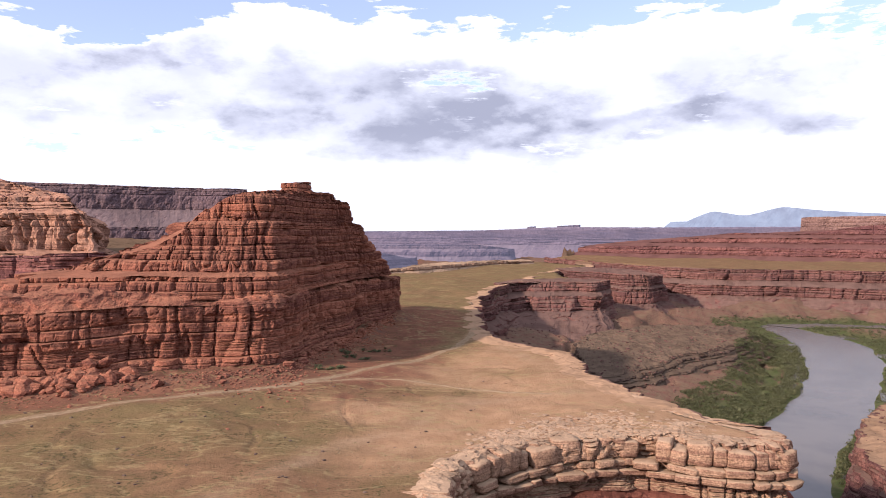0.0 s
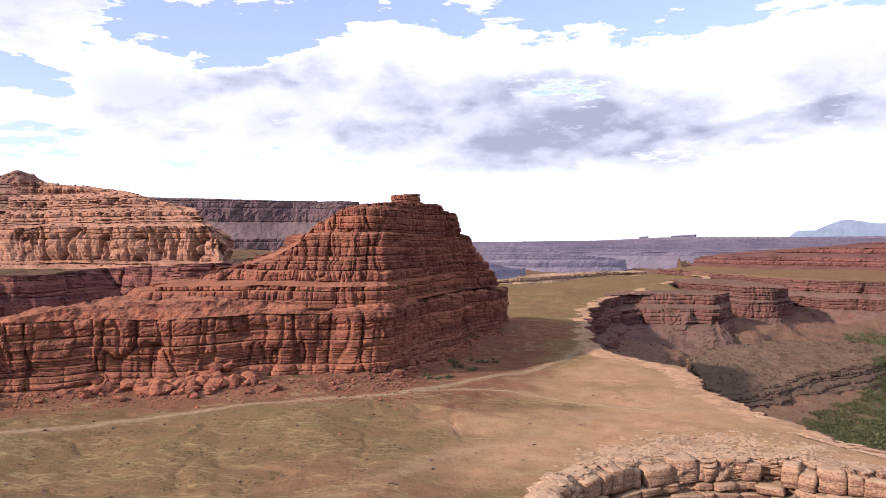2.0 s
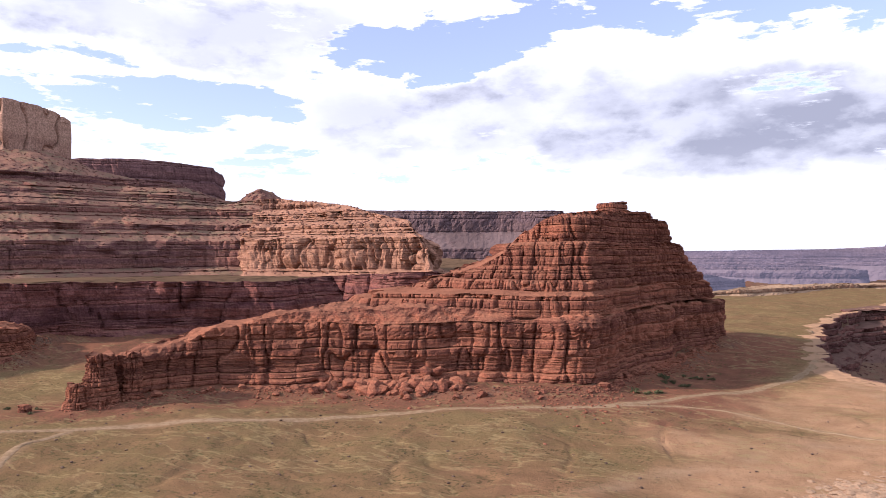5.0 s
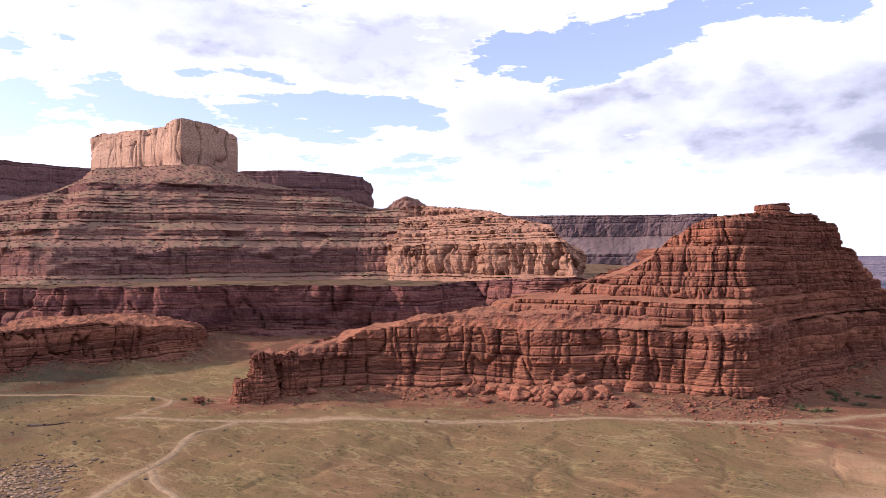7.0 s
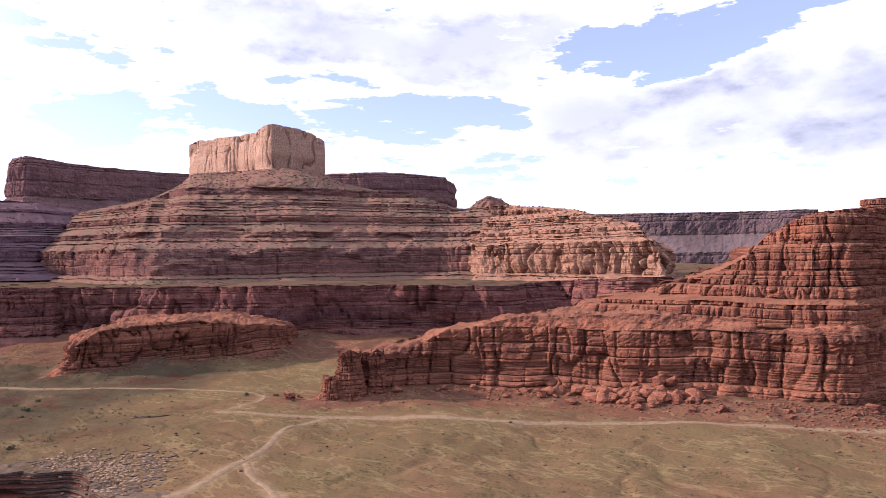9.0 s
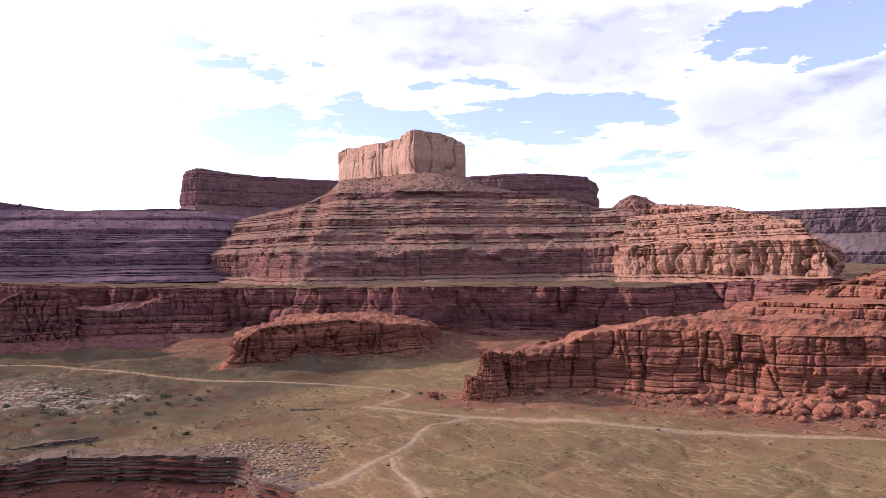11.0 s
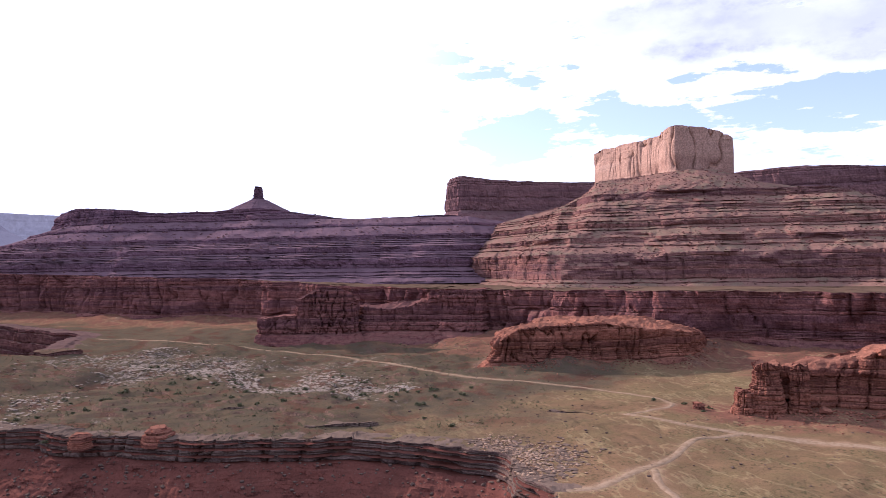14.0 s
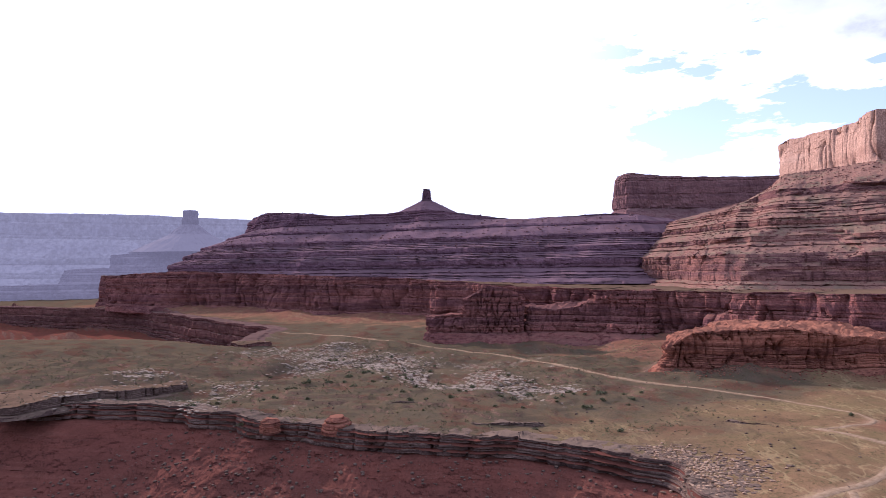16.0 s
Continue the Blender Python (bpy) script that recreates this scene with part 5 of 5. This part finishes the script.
       [(-13.5, 780, -13.2, 850, -72), (-15.5, 815, -15.0, 885, -72), (-18, 860, -17.2, 935, -70), (-20, 950, -19.0, 1010, -70), (-22.2, 1020, -21.0, 1080, -70), (-24.2, 1110, -22.8, 1160, -72), (-25.4, 1260, -23.8, 1260, -74), (-24, 1420, -22.8, 1370, -74), (-17, 1400, -17, 1330, -68), (-12, 1200, -12.4, 1160, -64), (-10, 960, -10.8, 980, -62), (-11.5, 820, -11.8, 870, -68)],
       [(-92, "rubble_slope", 3, 1.7, 6), (-89, "lower_ledge", 1.6, 0.3, 6), (-85, "rubble_ledge", 2.5, 2.0, 6), (-81, "middle_ledge", 1.8, 0.3, 6), (-77, "rubble_ledge", 2.5, 2.0, 6), (-60, "upper_ledge", 2.2, 0.5, 7)], gap=1.7, seed=47, buttress=(14, 60), blocks=1.2, z0=-99, bury=0.3, ledgy=0.6, spine=[(-13, 960, -66), (-18, 1080, -68), (-21, 1230, -70)], cap_mat=CANYON_GREY, cap_rough=2.0)
massif("canyon_buttress", "two-tiered buttress of dark red rock below the plateau", "rock buttress", CANYON,
       [(-3.6, 960, -4.6, 1330, 1), (-6.5, 1060, -7, 1372, 1), (-9.5, 1120, -9.8, 1388, 1), (-12.8, 1140, -12.2, 1392, 1), (-14.6, 1250, -12.9, 1440, 1), (-14, 1420, -12.6, 1480, 1), (-11, 1550, -10.5, 1520, 1), (-5, 1500, -5.5, 1450, 1)],
       [(-48, "rubble_slope", 5, 1.5, 8), (-22, "lower_cliff", 5, 0.16, 8), (-16, "rubble_ledge", 4, 1.4, 8), (3, "upper_cliff", 4, 0.2, 8)], gap=1.9, weights=[1] * 6 + [0.3] * 2, seed=75, buttress=(20, 75), blocks=1.1, z0=-96, cleft_depth=4, bury=0.3)
massif("pale_bluff", "low pale sunlit bluff on the far plateau edge", "bluff", RIM,
       [(4.6, 1650, 4.4, 1668, 8), (2.5, 1700, 2.4, 1725, 12), (-0.5, 1820, -0.6, 1850, 13), (-4, 2020, -4, 2050, 13), (-7.5, 2180, -7.4, 2210, 10), (-6, 2300, -6, 2280, 10), (0, 2050, 0, 2020, 12), (4.6, 1760, 4.4, 1745, 8)],
       [(4, "rubble_slope", 3, 1.4, 8), (14, "cliff_band", 4, 0.3, 9)], gap=2.4, seed=48, buttress=(6, 60), z0=-4)
massif("near_bank_ledge", "rock bench on the near bank of the river", "rock ledge", CANYON,
       [(-30.2, 540, -30.8, 548, -44), (-30.6, 610, -31.2, 616, -42), (-31.6, 690, -32.4, 690, -42), (-37, 760, -37, 745, -40), (-48, 640, -47, 630, -40), (-44, 430, -43, 440, -40), (-34, 440, -34.4, 455, -44)],
       [(-84, "rubble_slope", 5, 1.2, 8), (-66, "lower_cliff", 6, 0.25, 8), (-58, "rubble_ledge", 4, 1.5, 8), (-38, "upper_cliff", 5, 0.2, 8)], gap=1.6, seed=49, buttress=(7, 50), z0=-99, cap_mat=SOIL_PLAIN)


# ---- scattered things ----
massif("flat_ledge", "low dark ledge of layered sandstone across the western flat", "rock ledge", RIM_GREY,
       [(122, 600, 122, 606, 4), (118, 612, 118, 619, 5), (114, 622, 114, 629, 5), (110.6, 636, 110.8, 642, 3.5), (109.6, 662, 110, 662, 2.5), (112, 702, 112, 694, 3), (122, 690, 122, 684, 3)],
       [(-2, "rubble", 1.6, 1.3, 4), (1, "lower_ledge", 1.2, 0.3, 4), (7, "caprock", 1.3, 0.25, 4)], gap=0.9, weights=[1] * 5 + [0.3] * 2, seed=91, z0=-6, buttress=(4, 26), blocks=1.1, cleft_depth=2, cap_mat=BENCH_SOIL, cap_rough=0.6)
for label, (az, d, wide, high) in (("dark broken ledge beside the bend of the dirt road", (66.3, 478, 17, 3.6)), ("thin grey ledge under the dirt road", (61.2, 462, 15, 2.4)), ("low grey ledge among the scrub", (84.5, 452, 26, 2.6)), ("low grey ledge among the scrub", (92, 520, 30, 2.6))):
    half = math.degrees(wide / d)
    massif("flat_ledge", label, "rock ledge", RIM_GREY,
           [(az + half, d + 3, az + half * 0.9, d + 5, high * 0.5), (az + half * 0.3, d - 2, az + half * 0.3, d + 0.5, high), (az - half * 0.4, d, az - half * 0.4, d + 2.5, high), (az - half, d + 4, az - half * 0.9, d + 6, high * 0.5), (az - half * 0.4, d + 18, az - half * 0.4, d + 12, high * 0.4), (az + half * 0.5, d + 18, az + half * 0.5, d + 12, high * 0.4)],
           [(high + 1, "layered_rock", 0.8, 0.3, 3)], gap=0.6, weights=[1] * 4 + [0.4] * 2, seed=int(az), z0=-5, buttress=(1.5, 12), blocks=1.2, cleft_depth=1, cap_rough=0.5, cap_mat=RIM_GREY)
for az, d, wide, high in ((98.4, 462, 10, 6.5), (103.6, 476, 7, 4.0), (56.4, 519, 5, 5.0)):
    massif("hoodoo", "rounded layered hoodoo of orange sandstone on the flat", "rock", RED,
           [(az + math.degrees(wide / d) * math.cos(a), d + wide * math.sin(a), az + math.degrees(wide * 0.45 / d) * math.cos(a), d + wide * 0.45 * math.sin(a), high) for a in ends],
           [(high * 0.6, "banded_base", 1.0, 0.3, 4), (high + 1.5, "dome", 0.9, 0.9, 4)], gap=0.6, seed=int(az * 3), z0=-5, buttress=(0.8, 9), blocks=0.8, cleft_depth=0.6, pillars=0.4, cap_rough=0.4)
bpy.context.view_layer.update()
DEPS = bpy.context.evaluated_depsgraph_get()
RNG = np.random.default_rng(5)


def fall(x, y):
    """Where a stone dropped at (x, y) comes to rest: height and normal, or None off the edge."""
    hit, place, normal, _, ob, _ = scene.ray_cast(DEPS, Vector((x, y, 900)), Vector((0, 0, -1)))
    return (place.z, abs(normal.z)) if hit else None


def stone_form(seed, squash, detail=2):
    """One angular stone: a ball cut by random planes."""
    rng = np.random.default_rng(seed)
    bm = bmesh.new()
    bmesh.ops.create_icosphere(bm, subdivisions=detail, radius=1.0)
    planes = [Vector(rng.normal(size=3)).normalized() for _ in range(11)]
    for v in bm.verts:
        for p in planes:
            d = v.co.dot(p)
            if d > 0.68:
                v.co -= p * (d - 0.68)
        v.co.z *= squash
        v.co *= 1 + 0.05 * rng.normal()
    me = bpy.data.meshes.new("boulder")
    bm.to_mesh(me)
    bm.free()
    return me


def arrays(me):
    v = np.empty(len(me.vertices) * 3)
    me.vertices.foreach_get("co", v)
    return v.reshape(-1, 3), np.array([p.vertices[:] for p in me.polygons])


def scatter(name, label, category, forms, spots, mat, flat=True):
    """Many small pieces in one mesh: spots are rows of x, y, z, size, turn."""
    V, F, base = [], [], 0

    for i, (x, y, z, s, a) in enumerate(spots):
        v, f = forms[i % len(forms)]
        c, q = math.cos(a), math.sin(a)
        w = v * s
        V.append(np.column_stack([w[:, 0] * c - w[:, 1] * q + x, w[:, 0] * q + w[:, 1] * c + y, w[:, 2] + z]))
        F.append(f + base)
        base += len(v)
    V, F = np.concatenate(V), np.concatenate(F)
    k = F.shape[1]
    me = bpy.data.meshes.new(name)
    me.vertices.add(len(V))
    me.vertices.foreach_set("co", V.astype(np.float32).ravel())
    me.loops.add(F.size)
    me.loops.foreach_set("vertex_index", F.ravel().astype(np.int32))
    me.polygons.add(len(F))
    me.polygons.foreach_set("loop_start", np.arange(0, F.size, k, dtype=np.int32))
    me.polygons.foreach_set("use_smooth", np.full(len(F), not flat))
    me.update(calc_edges=True)
    me.materials.append(mat)
    return tagged(new(name, me), label, category, "", "stuff")


BLOCKS = [stone_form(60 + i, sq) for i, sq in enumerate((0.8, 0.7, 0.9, 0.6, 0.75, 1.0))]
for me in BLOCKS:
    me.materials.append(RED)
SMALL = [arrays(stone_form(80 + i, sq, 1)) for i, sq in enumerate((0.7, 0.6, 0.85, 0.5))]
SLABS = [arrays(stone_form(90 + i, sq, 1)) for i, sq in enumerate((0.22, 0.3, 0.18, 0.26))]


def beside(line, count, reach, seed, bias=0.0):
    """Random places along a line of (az, d), pushed towards the overlook by up to reach metres."""
    rng = np.random.default_rng(seed)
    pl, _ = polyline([away(a, d) for a, d in line], False, 1.0)
    at = pl[rng.integers(0, len(pl), count)]
    clump = smooth_noise(at[:, 0] / 25, at[:, 1] / 25, 0, seed)
    at = at[clump > rng.uniform(0.15, 0.75, count)]
    out = -at / np.linalg.norm(at, axis=1)[:, None]
    return at + out * (rng.exponential(0.35, len(at))[:, None] * reach - bias) + rng.normal(size=at.shape) * 2


# fallen blocks under the butte
n_made = 0
for i, (x, y) in enumerate(beside([f for f in BUTTE_FOOT[:13]], 620, 22, 3, 7.0)):
    s = 0.9 + 3.6 * RNG.random() ** 2.4
    got = fall(x, y)
    if got is None or got[0] > 20 or n_made >= 150:
        continue
    ob = new("boulder", BLOCKS[i % 6])
    ob.matrix_world = pose(x, y, got[0] + s * 0.25, RNG.uniform(-25, 25), RNG.uniform(-25, 25), RNG.uniform(0, 360)) @ Matrix.Diagonal((s * 1.2, s, s, 1))
    tagged(ob, "angular red sandstone boulder fallen at the foot of the butte", "boulder", "boulders below the butte")
    n_made += 1


# the jumble of larger blocks banked against the ridge
for i, (x, y) in enumerate(beside([(36, 492), (33, 488), (30, 480), (27, 476), (24, 474)], 420, 16, 9, 14.0)):
    got = fall(x, y)
    if got is None or not 3 < got[0] < 34 or i > 260:
        continue
    s = 1.6 + 4.6 * RNG.random() ** 1.8
    ob = new("boulder", BLOCKS[i % 6])
    ob.matrix_world = pose(x, y, got[0] + s * 0.3, RNG.uniform(-35, 35), RNG.uniform(-35, 35), RNG.uniform(0, 360)) @ Matrix.Diagonal((s * 1.25, s, s * 1.1, 1))
    tagged(ob, "large red sandstone block in a jumble against the ridge", "boulder", "boulders below the butte")


def rest(points, lo, hi, rng, zmax=1e9, zmin=-1e9, power=2.0, steep=0.3, lift=0.15):
    spots = []
    for x, y in points:
        got = fall(x, y)
        if got and zmin < got[0] < zmax and got[1] > steep:
            s = lo + (hi - lo) * rng.random() ** power
            spots.append((x, y, got[0] + s * lift, s, rng.uniform(0, 6.28)))
    return spots


rng = np.random.default_rng(8)
spots = rest(beside([f for f in BUTTE_FOOT[:13]], 5200, 26, 4, 6.0), 0.3, 1.3, rng, 26)
spots += rest(beside(BUTTE_FOOT[8:13], 2600, 60, 6, 8.0), 0.3, 1.6, rng, 26)
spots += rest(beside(OUTCROP_FOOT[:6], 1300, 24, 5, 5.0), 0.4, 1.5, rng, 20)
scatter("rubble", "red sandstone rubble strewn below the outcrops", "rubble", SMALL, spots, RED)


def in_wedge(count, az0, az1, d0, d1, seed):
    r = np.random.default_rng(seed)
    a, d = np.radians(r.uniform(az0, az1, count)), np.sqrt(r.uniform(d0 ** 2, d1 ** 2, count))
    return np.column_stack([-np.sin(a) * d, np.cos(a) * d])


scatter("slope_rubble", "boulders strewn over the slopes of the mesa", "rubble", SMALL, rest(in_wedge(12000, 24, 70, 1050, 1620, 21), 0.6, 3.4, rng, 310, 68, 3.2, 0.4), TERRACE)
scatter("slope_rubble", "boulders strewn over the dark terraces", "rubble", SMALL, rest(in_wedge(2500, 74, 112, 1600, 2200, 22), 1.5, 4.5, rng, 280, 90, 3.0, 0.5), FAR)
scatter("rim_rubble", "pale broken stones on the red slope", "rubble", SMALL, [p for p in rest(in_wedge(9000, 66, 124, 255, 560, 23), 0.35, 2.0, rng, -6, -60, 3.0, 0.3)], RIM_GREY)

# rubble on the canyon floor
scatter("canyon_rubble", "dark broken rock strewn over the canyon floor", "rubble", SMALL, rest(in_wedge(9000, -33, -5, 560, 1850, 27), 0.6, 2.8, rng, -30, -96, 3.0, 0.4), CANYON)

# pale bare rock on the western flat, and stones on it
def patches(centres, per, spread, seed):
    r = np.random.default_rng(seed)
    pts = []
    for a, d, w in centres:
        x, y = away(a, d)
        k = int(per * w)
        pts.append(np.column_stack([x + r.normal(size=k) * spread * w, y + r.normal(size=k) * spread * 0.8 * w]))
    return np.concatenate(pts)


scatter("slickrock", "flat pale slabs of bare sandstone among the scrub", "slabs", SLABS,
        rest(patches([(103, 960, 1.0), (100, 870, 1.0), (97, 790, 1.3), (94, 730, 1.0), (91, 690, 0.8), (88, 640, 0.8), (86.5, 600, 0.7), (107, 640, 0.8), (84, 560, 0.5), (80, 590, 0.4), (101, 760, 0.9), (110, 560, 0.6), (113, 700, 0.7), (117, 640, 0.6), (99, 820, 0.9), (95, 760, 0.9), (92, 660, 0.7), (90, 610, 0.6), (105, 880, 1.0), (98, 900, 1.0), (93, 800, 1.0), (87, 690, 0.8), (85, 640, 0.8), (83, 600, 0.6)], 460, 26, 31), 0.4, 3.4, rng, 30, -6, 2.2, 0.7, -0.04), PALE)
scatter("flat_stones", "scattered stones on the dry flat", "stones", SMALL, rest(np.concatenate([in_wedge(6000, 64, 124, 340, 1000, 25), in_wedge(700, -5, 66, 260, 480, 26)]), 0.25, 1.3, rng, 30, -6, 4.0, 0.7), RIM_GREY)
scatter("rim_slabs", "broken pale slabs lying behind the rim", "slabs", SLABS, rest(np.concatenate([patches([(-3.5, 318, 0.6), (-8, 345, 0.8), (-13, 362, 0.9), (-18, 360, 0.8), (-22, 356, 0.5), (0, 285, 0.4), (-6, 330, 0.8), (-10.5, 350, 0.9), (-15.5, 350, 0.9), (-20, 352, 0.8), (-5, 345, 0.7), (-9, 368, 0.8), (-14, 380, 0.8), (-19, 376, 0.6)], 380, 11, 33)]), 0.3, 2.8, rng, 12, -14, 3.0, 0.4, 0.02), RIM)
scatter("rim_slabs", "broken grey stones lying at the head of the rim", "slabs", SLABS, rest(patches([(66.5, 378, 1.0), (68.5, 385, 1.2), (71, 395, 1.2), (70.5, 357, 1.0), (68.8, 342, 1.0), (67, 356, 1.0), (73.5, 402, 0.8)], 130, 9, 34), 0.25, 2.6, rng, 12, -14, 3.0, 0.4, 0.05), RIM_GREY)
scatter("rim_stones", "angular grey stones heaped at the head of the rim", "stones", SMALL, rest(patches([(67.5, 372, 1.2), (70, 380, 1.2), (69.5, 350, 1.2), (72, 398, 0.9)], 260, 9, 35), 0.25, 1.5, rng, 12, -14, 2.6, 0.4), RIM)


# ---- blocks of the rim ----
def block_form(seed):
    """A big weathered block: a rounded box with a worn, uneven skin, 2 x 2 x 2 across."""
    r = np.random.default_rng(seed)
    bm = bmesh.new()
    bmesh.ops.create_cube(bm, size=2.0)
    bmesh.ops.subdivide_edges(bm, edges=bm.edges[:], cuts=4, use_grid_fill=True)
    tilt = r.uniform(-0.06, 0.06, 4)
    for v in bm.verts:
        p = np.array(v.co)
        k = (np.abs(p) ** 8).sum() ** 0.125
        p = p / max(k, 1e-6) * (0.82 + 0.18 * max(abs(p)))
        p[0] += tilt[0] * p[2] + 0.05 * math.sin(3 * p[2] + seed)
        p[2] += tilt[1] * p[0] + tilt[2] * p[1]
        p *= 1 + 0.12 * (noise.noise(Vector(p * 1.3) + Vector((seed, 0, 0)))) + 0.06 * noise.noise(Vector(p * 4) + Vector((0, seed, 0)))
        v.co = p
    me = bpy.data.meshes.new("block")
    bm.to_mesh(me)
    bm.free()
    me.materials.append(RIM)
    for f in me.polygons:
        f.use_smooth = True
    return me


RIM_FORMS = [block_form(200 + i) for i in range(7)]
rim_holder = bpy.data.objects["rim_cliff"]
line, run = polyline([(12, 296), (22, 306), (47, 324), (70, 332), (92, 336), (121, 323), (145, 317), (160, 320), (168, 336)], False, 1.0)
for row, (top_z, tall, shift, deep) in enumerate(((-0.2, 9.0, 0.5, 8.0), (-9.6, 3.6, 2.2, 7.0), (-14.0, 3.2, 3.6, 7.0))):
    at = RNG.uniform(0, 5)
    while at < run[-1] - 16:
        wide = 4.5 + 9.0 * RNG.random()
        k = min(int(at + wide / 2), len(line) - 2)
        t = line[k + 1] - line[k - 1]
        t /= np.linalg.norm(t)
        out = np.array([t[1], -t[0]])
        high = tall * RNG.uniform(0.8, 1.12)
        p = line[k] + out * (shift - deep * 0.5 + RNG.uniform(-1.8, 0.9))
        ob = new("block", RIM_FORMS[int(RNG.integers(0, 7))])
        ob.parent = rim_holder
        ob.matrix_world = pose(p[0], p[1], top_z - tall + high / 2 + RNG.uniform(-0.5, 0.4), RNG.uniform(-5, 5), RNG.uniform(-4, 4), math.degrees(math.atan2(t[1], t[0])) + RNG.uniform(-9, 9)) @ Matrix.Diagonal((wide * 0.53, deep * 0.6, high * 0.54, 1))
        at += wide * RNG.uniform(0.96, 1.06) + (9 * RNG.random() ** 2 if RNG.random() < 0.08 + 0.2 * row else 0)
# ---- scrub ----
def leaves(name, dark, light):
    n = Nodes(name)
    c = n.mix(n.geo.outputs["Random Per Island"], dark, light)
    n.bsdf.inputs["Specular IOR Level"].default_value = 0.1
    return n.done(c, 0.9)


SCRUB, THICKET, BRUSH = leaves("scrub_leaves", (0.045, 0.055, 0.028), (0.10, 0.10, 0.055)), leaves("thicket_leaves", (0.03, 0.036, 0.017), (0.078, 0.078, 0.04)), leaves("dry_brush", (0.10, 0.095, 0.05), (0.19, 0.165, 0.09))


def tuft(seed, count, flatness=0.75):
    """A clump of small leaves in an uneven dome, as triangles."""
    r = np.random.default_rng(seed)
    lobes = r.normal(size=(4, 3)) * 0.42
    V, F = [], []
    for i in range(count):
        c = lobes[r.integers(0, 4)] + r.normal(size=3) * 0.33
        c[2] = abs(c[2]) * flatness
        e = r.normal(size=(3, 3)) * 0.20
        V.append(c + e)
        F.append((3 * i, 3 * i + 1, 3 * i + 2))
    return np.concatenate(V), np.array(F)


TUFTS, BIGTUFTS = [tuft(110 + i, 14) for i in range(6)], [tuft(120 + i, 22, 0.9) for i in range(6)]
west = in_wedge(15000, 68, 122, 430, 1050, 41)
west = west[smooth_noise(west[:, 0] / 60, west[:, 1] / 60, 0, 41) + 0.25 * (np.hypot(west[:, 0] + 760, west[:, 1] + 60) < 260) > 0.47]
scatter("scrub", "low dark desert scrub dotted over the flat", "scrub", TUFTS, rest(west, 0.4, 1.7, rng, 30, -6, 2.0, 0.7), SCRUB)
east = in_wedge(3600, -3, 68, 255, 520, 42)
east = east[smooth_noise(east[:, 0] / 40, east[:, 1] / 40, 0, 43) > 0.5]
scatter("dry_brush", "small dry tufts of grass and brush", "brush", TUFTS, rest(east, 0.25, 0.75, rng, 12, -5, 2.0, 0.8), BRUSH)
bank = np.concatenate([in_wedge(16000, -36, -12, 620, 1800, 44), in_wedge(15000, -31, -15, 650, 1360, 47)])
_, ins, bk, _ = ground_z(bank[:, 0], bank[:, 1])
bank = bank[(ins < -20) & (bk > 4) & (bk < 75 + 40 * smooth_noise(bank[:, 0] / 50, bank[:, 1] / 50, 0, 45)) & (smooth_noise(bank[:, 0] / 16, bank[:, 1] / 16, 0, 46) > 0.22)]
scatter("riverside_thicket", "green tamarisk thicket along the river banks", "thicket", BIGTUFTS, rest(bank, 1.6, 4.2, rng, -70, -102, 1.4, 0.2), THICKET)


def shrub_mesh(seed):
    """A shrub: crooked stems and many small leaves."""
    r = np.random.default_rng(seed)
    v, f = tuft(seed, 150, 0.95)
    me = bpy.data.meshes.new("crown")
    me.from_pydata((v * np.array([1, 1, 0.9]) + np.array([0, 0, 0.25])).tolist(), [], f.tolist())
    me.materials.append(SCRUB)
    bm = bmesh.new()
    for k in range(4):
        a = k * 1.6 + r.random()
        m = Matrix.Translation((0.18 * math.cos(a), 0.18 * math.sin(a), 0.25)) @ Euler((0.5 * math.sin(a), -0.5 * math.cos(a), 0)).to_matrix().to_4x4()
        bmesh.ops.create_cone(bm, cap_ends=True, segments=5, radius1=0.07, radius2=0.03, depth=0.7, matrix=m)
    stem = bpy.data.meshes.new("stem")
    bm.to_mesh(stem)
    bm.free()
    stem.materials.append(BARK)
    return me, stem


BARK = leaves("shrub_bark", (0.09, 0.065, 0.05), (0.12, 0.09, 0.07))
SHRUBS = []
for i in range(3):
    me, stem = shrub_mesh(140 + i)
    sh = thing("shrub", "dark green desert shrub growing on dry ground", "shrub", "desert shrubs")
    part("crown", me, sh)
    part("stem", stem, sh, "thin grey stems")
    SHRUBS.append(sh)
places = np.concatenate([patches([(7.5, 560, 0.5), (9.5, 515, 0.35), (5.5, 600, 0.3)], 24, 16, 51), patches([(87, 560, 1.2), (82, 540, 1.0), (93, 640, 1.5), (98, 740, 1.6), (104, 600, 1.2), (79, 560, 0.9), (57, 520, 0.4)], 16, 42, 52)])
done = 0
for i, (x, y) in enumerate(places):
    got = fall(x, y)
    if not got or not -8 < got[0] < 25:
        continue
    s = RNG.uniform(1.0, 2.3)
    m = pose(x, y, got[0] - 0.1, 0, 0, RNG.uniform(0, 360)) @ Matrix.Scale(s, 4)
    if done < 3:
        SHRUBS[done].matrix_world = m
    else:
        ob = copy_thing(SHRUBS[i % 3], pose(0, 0, 0))
        ob.matrix_world = m
    done += 1
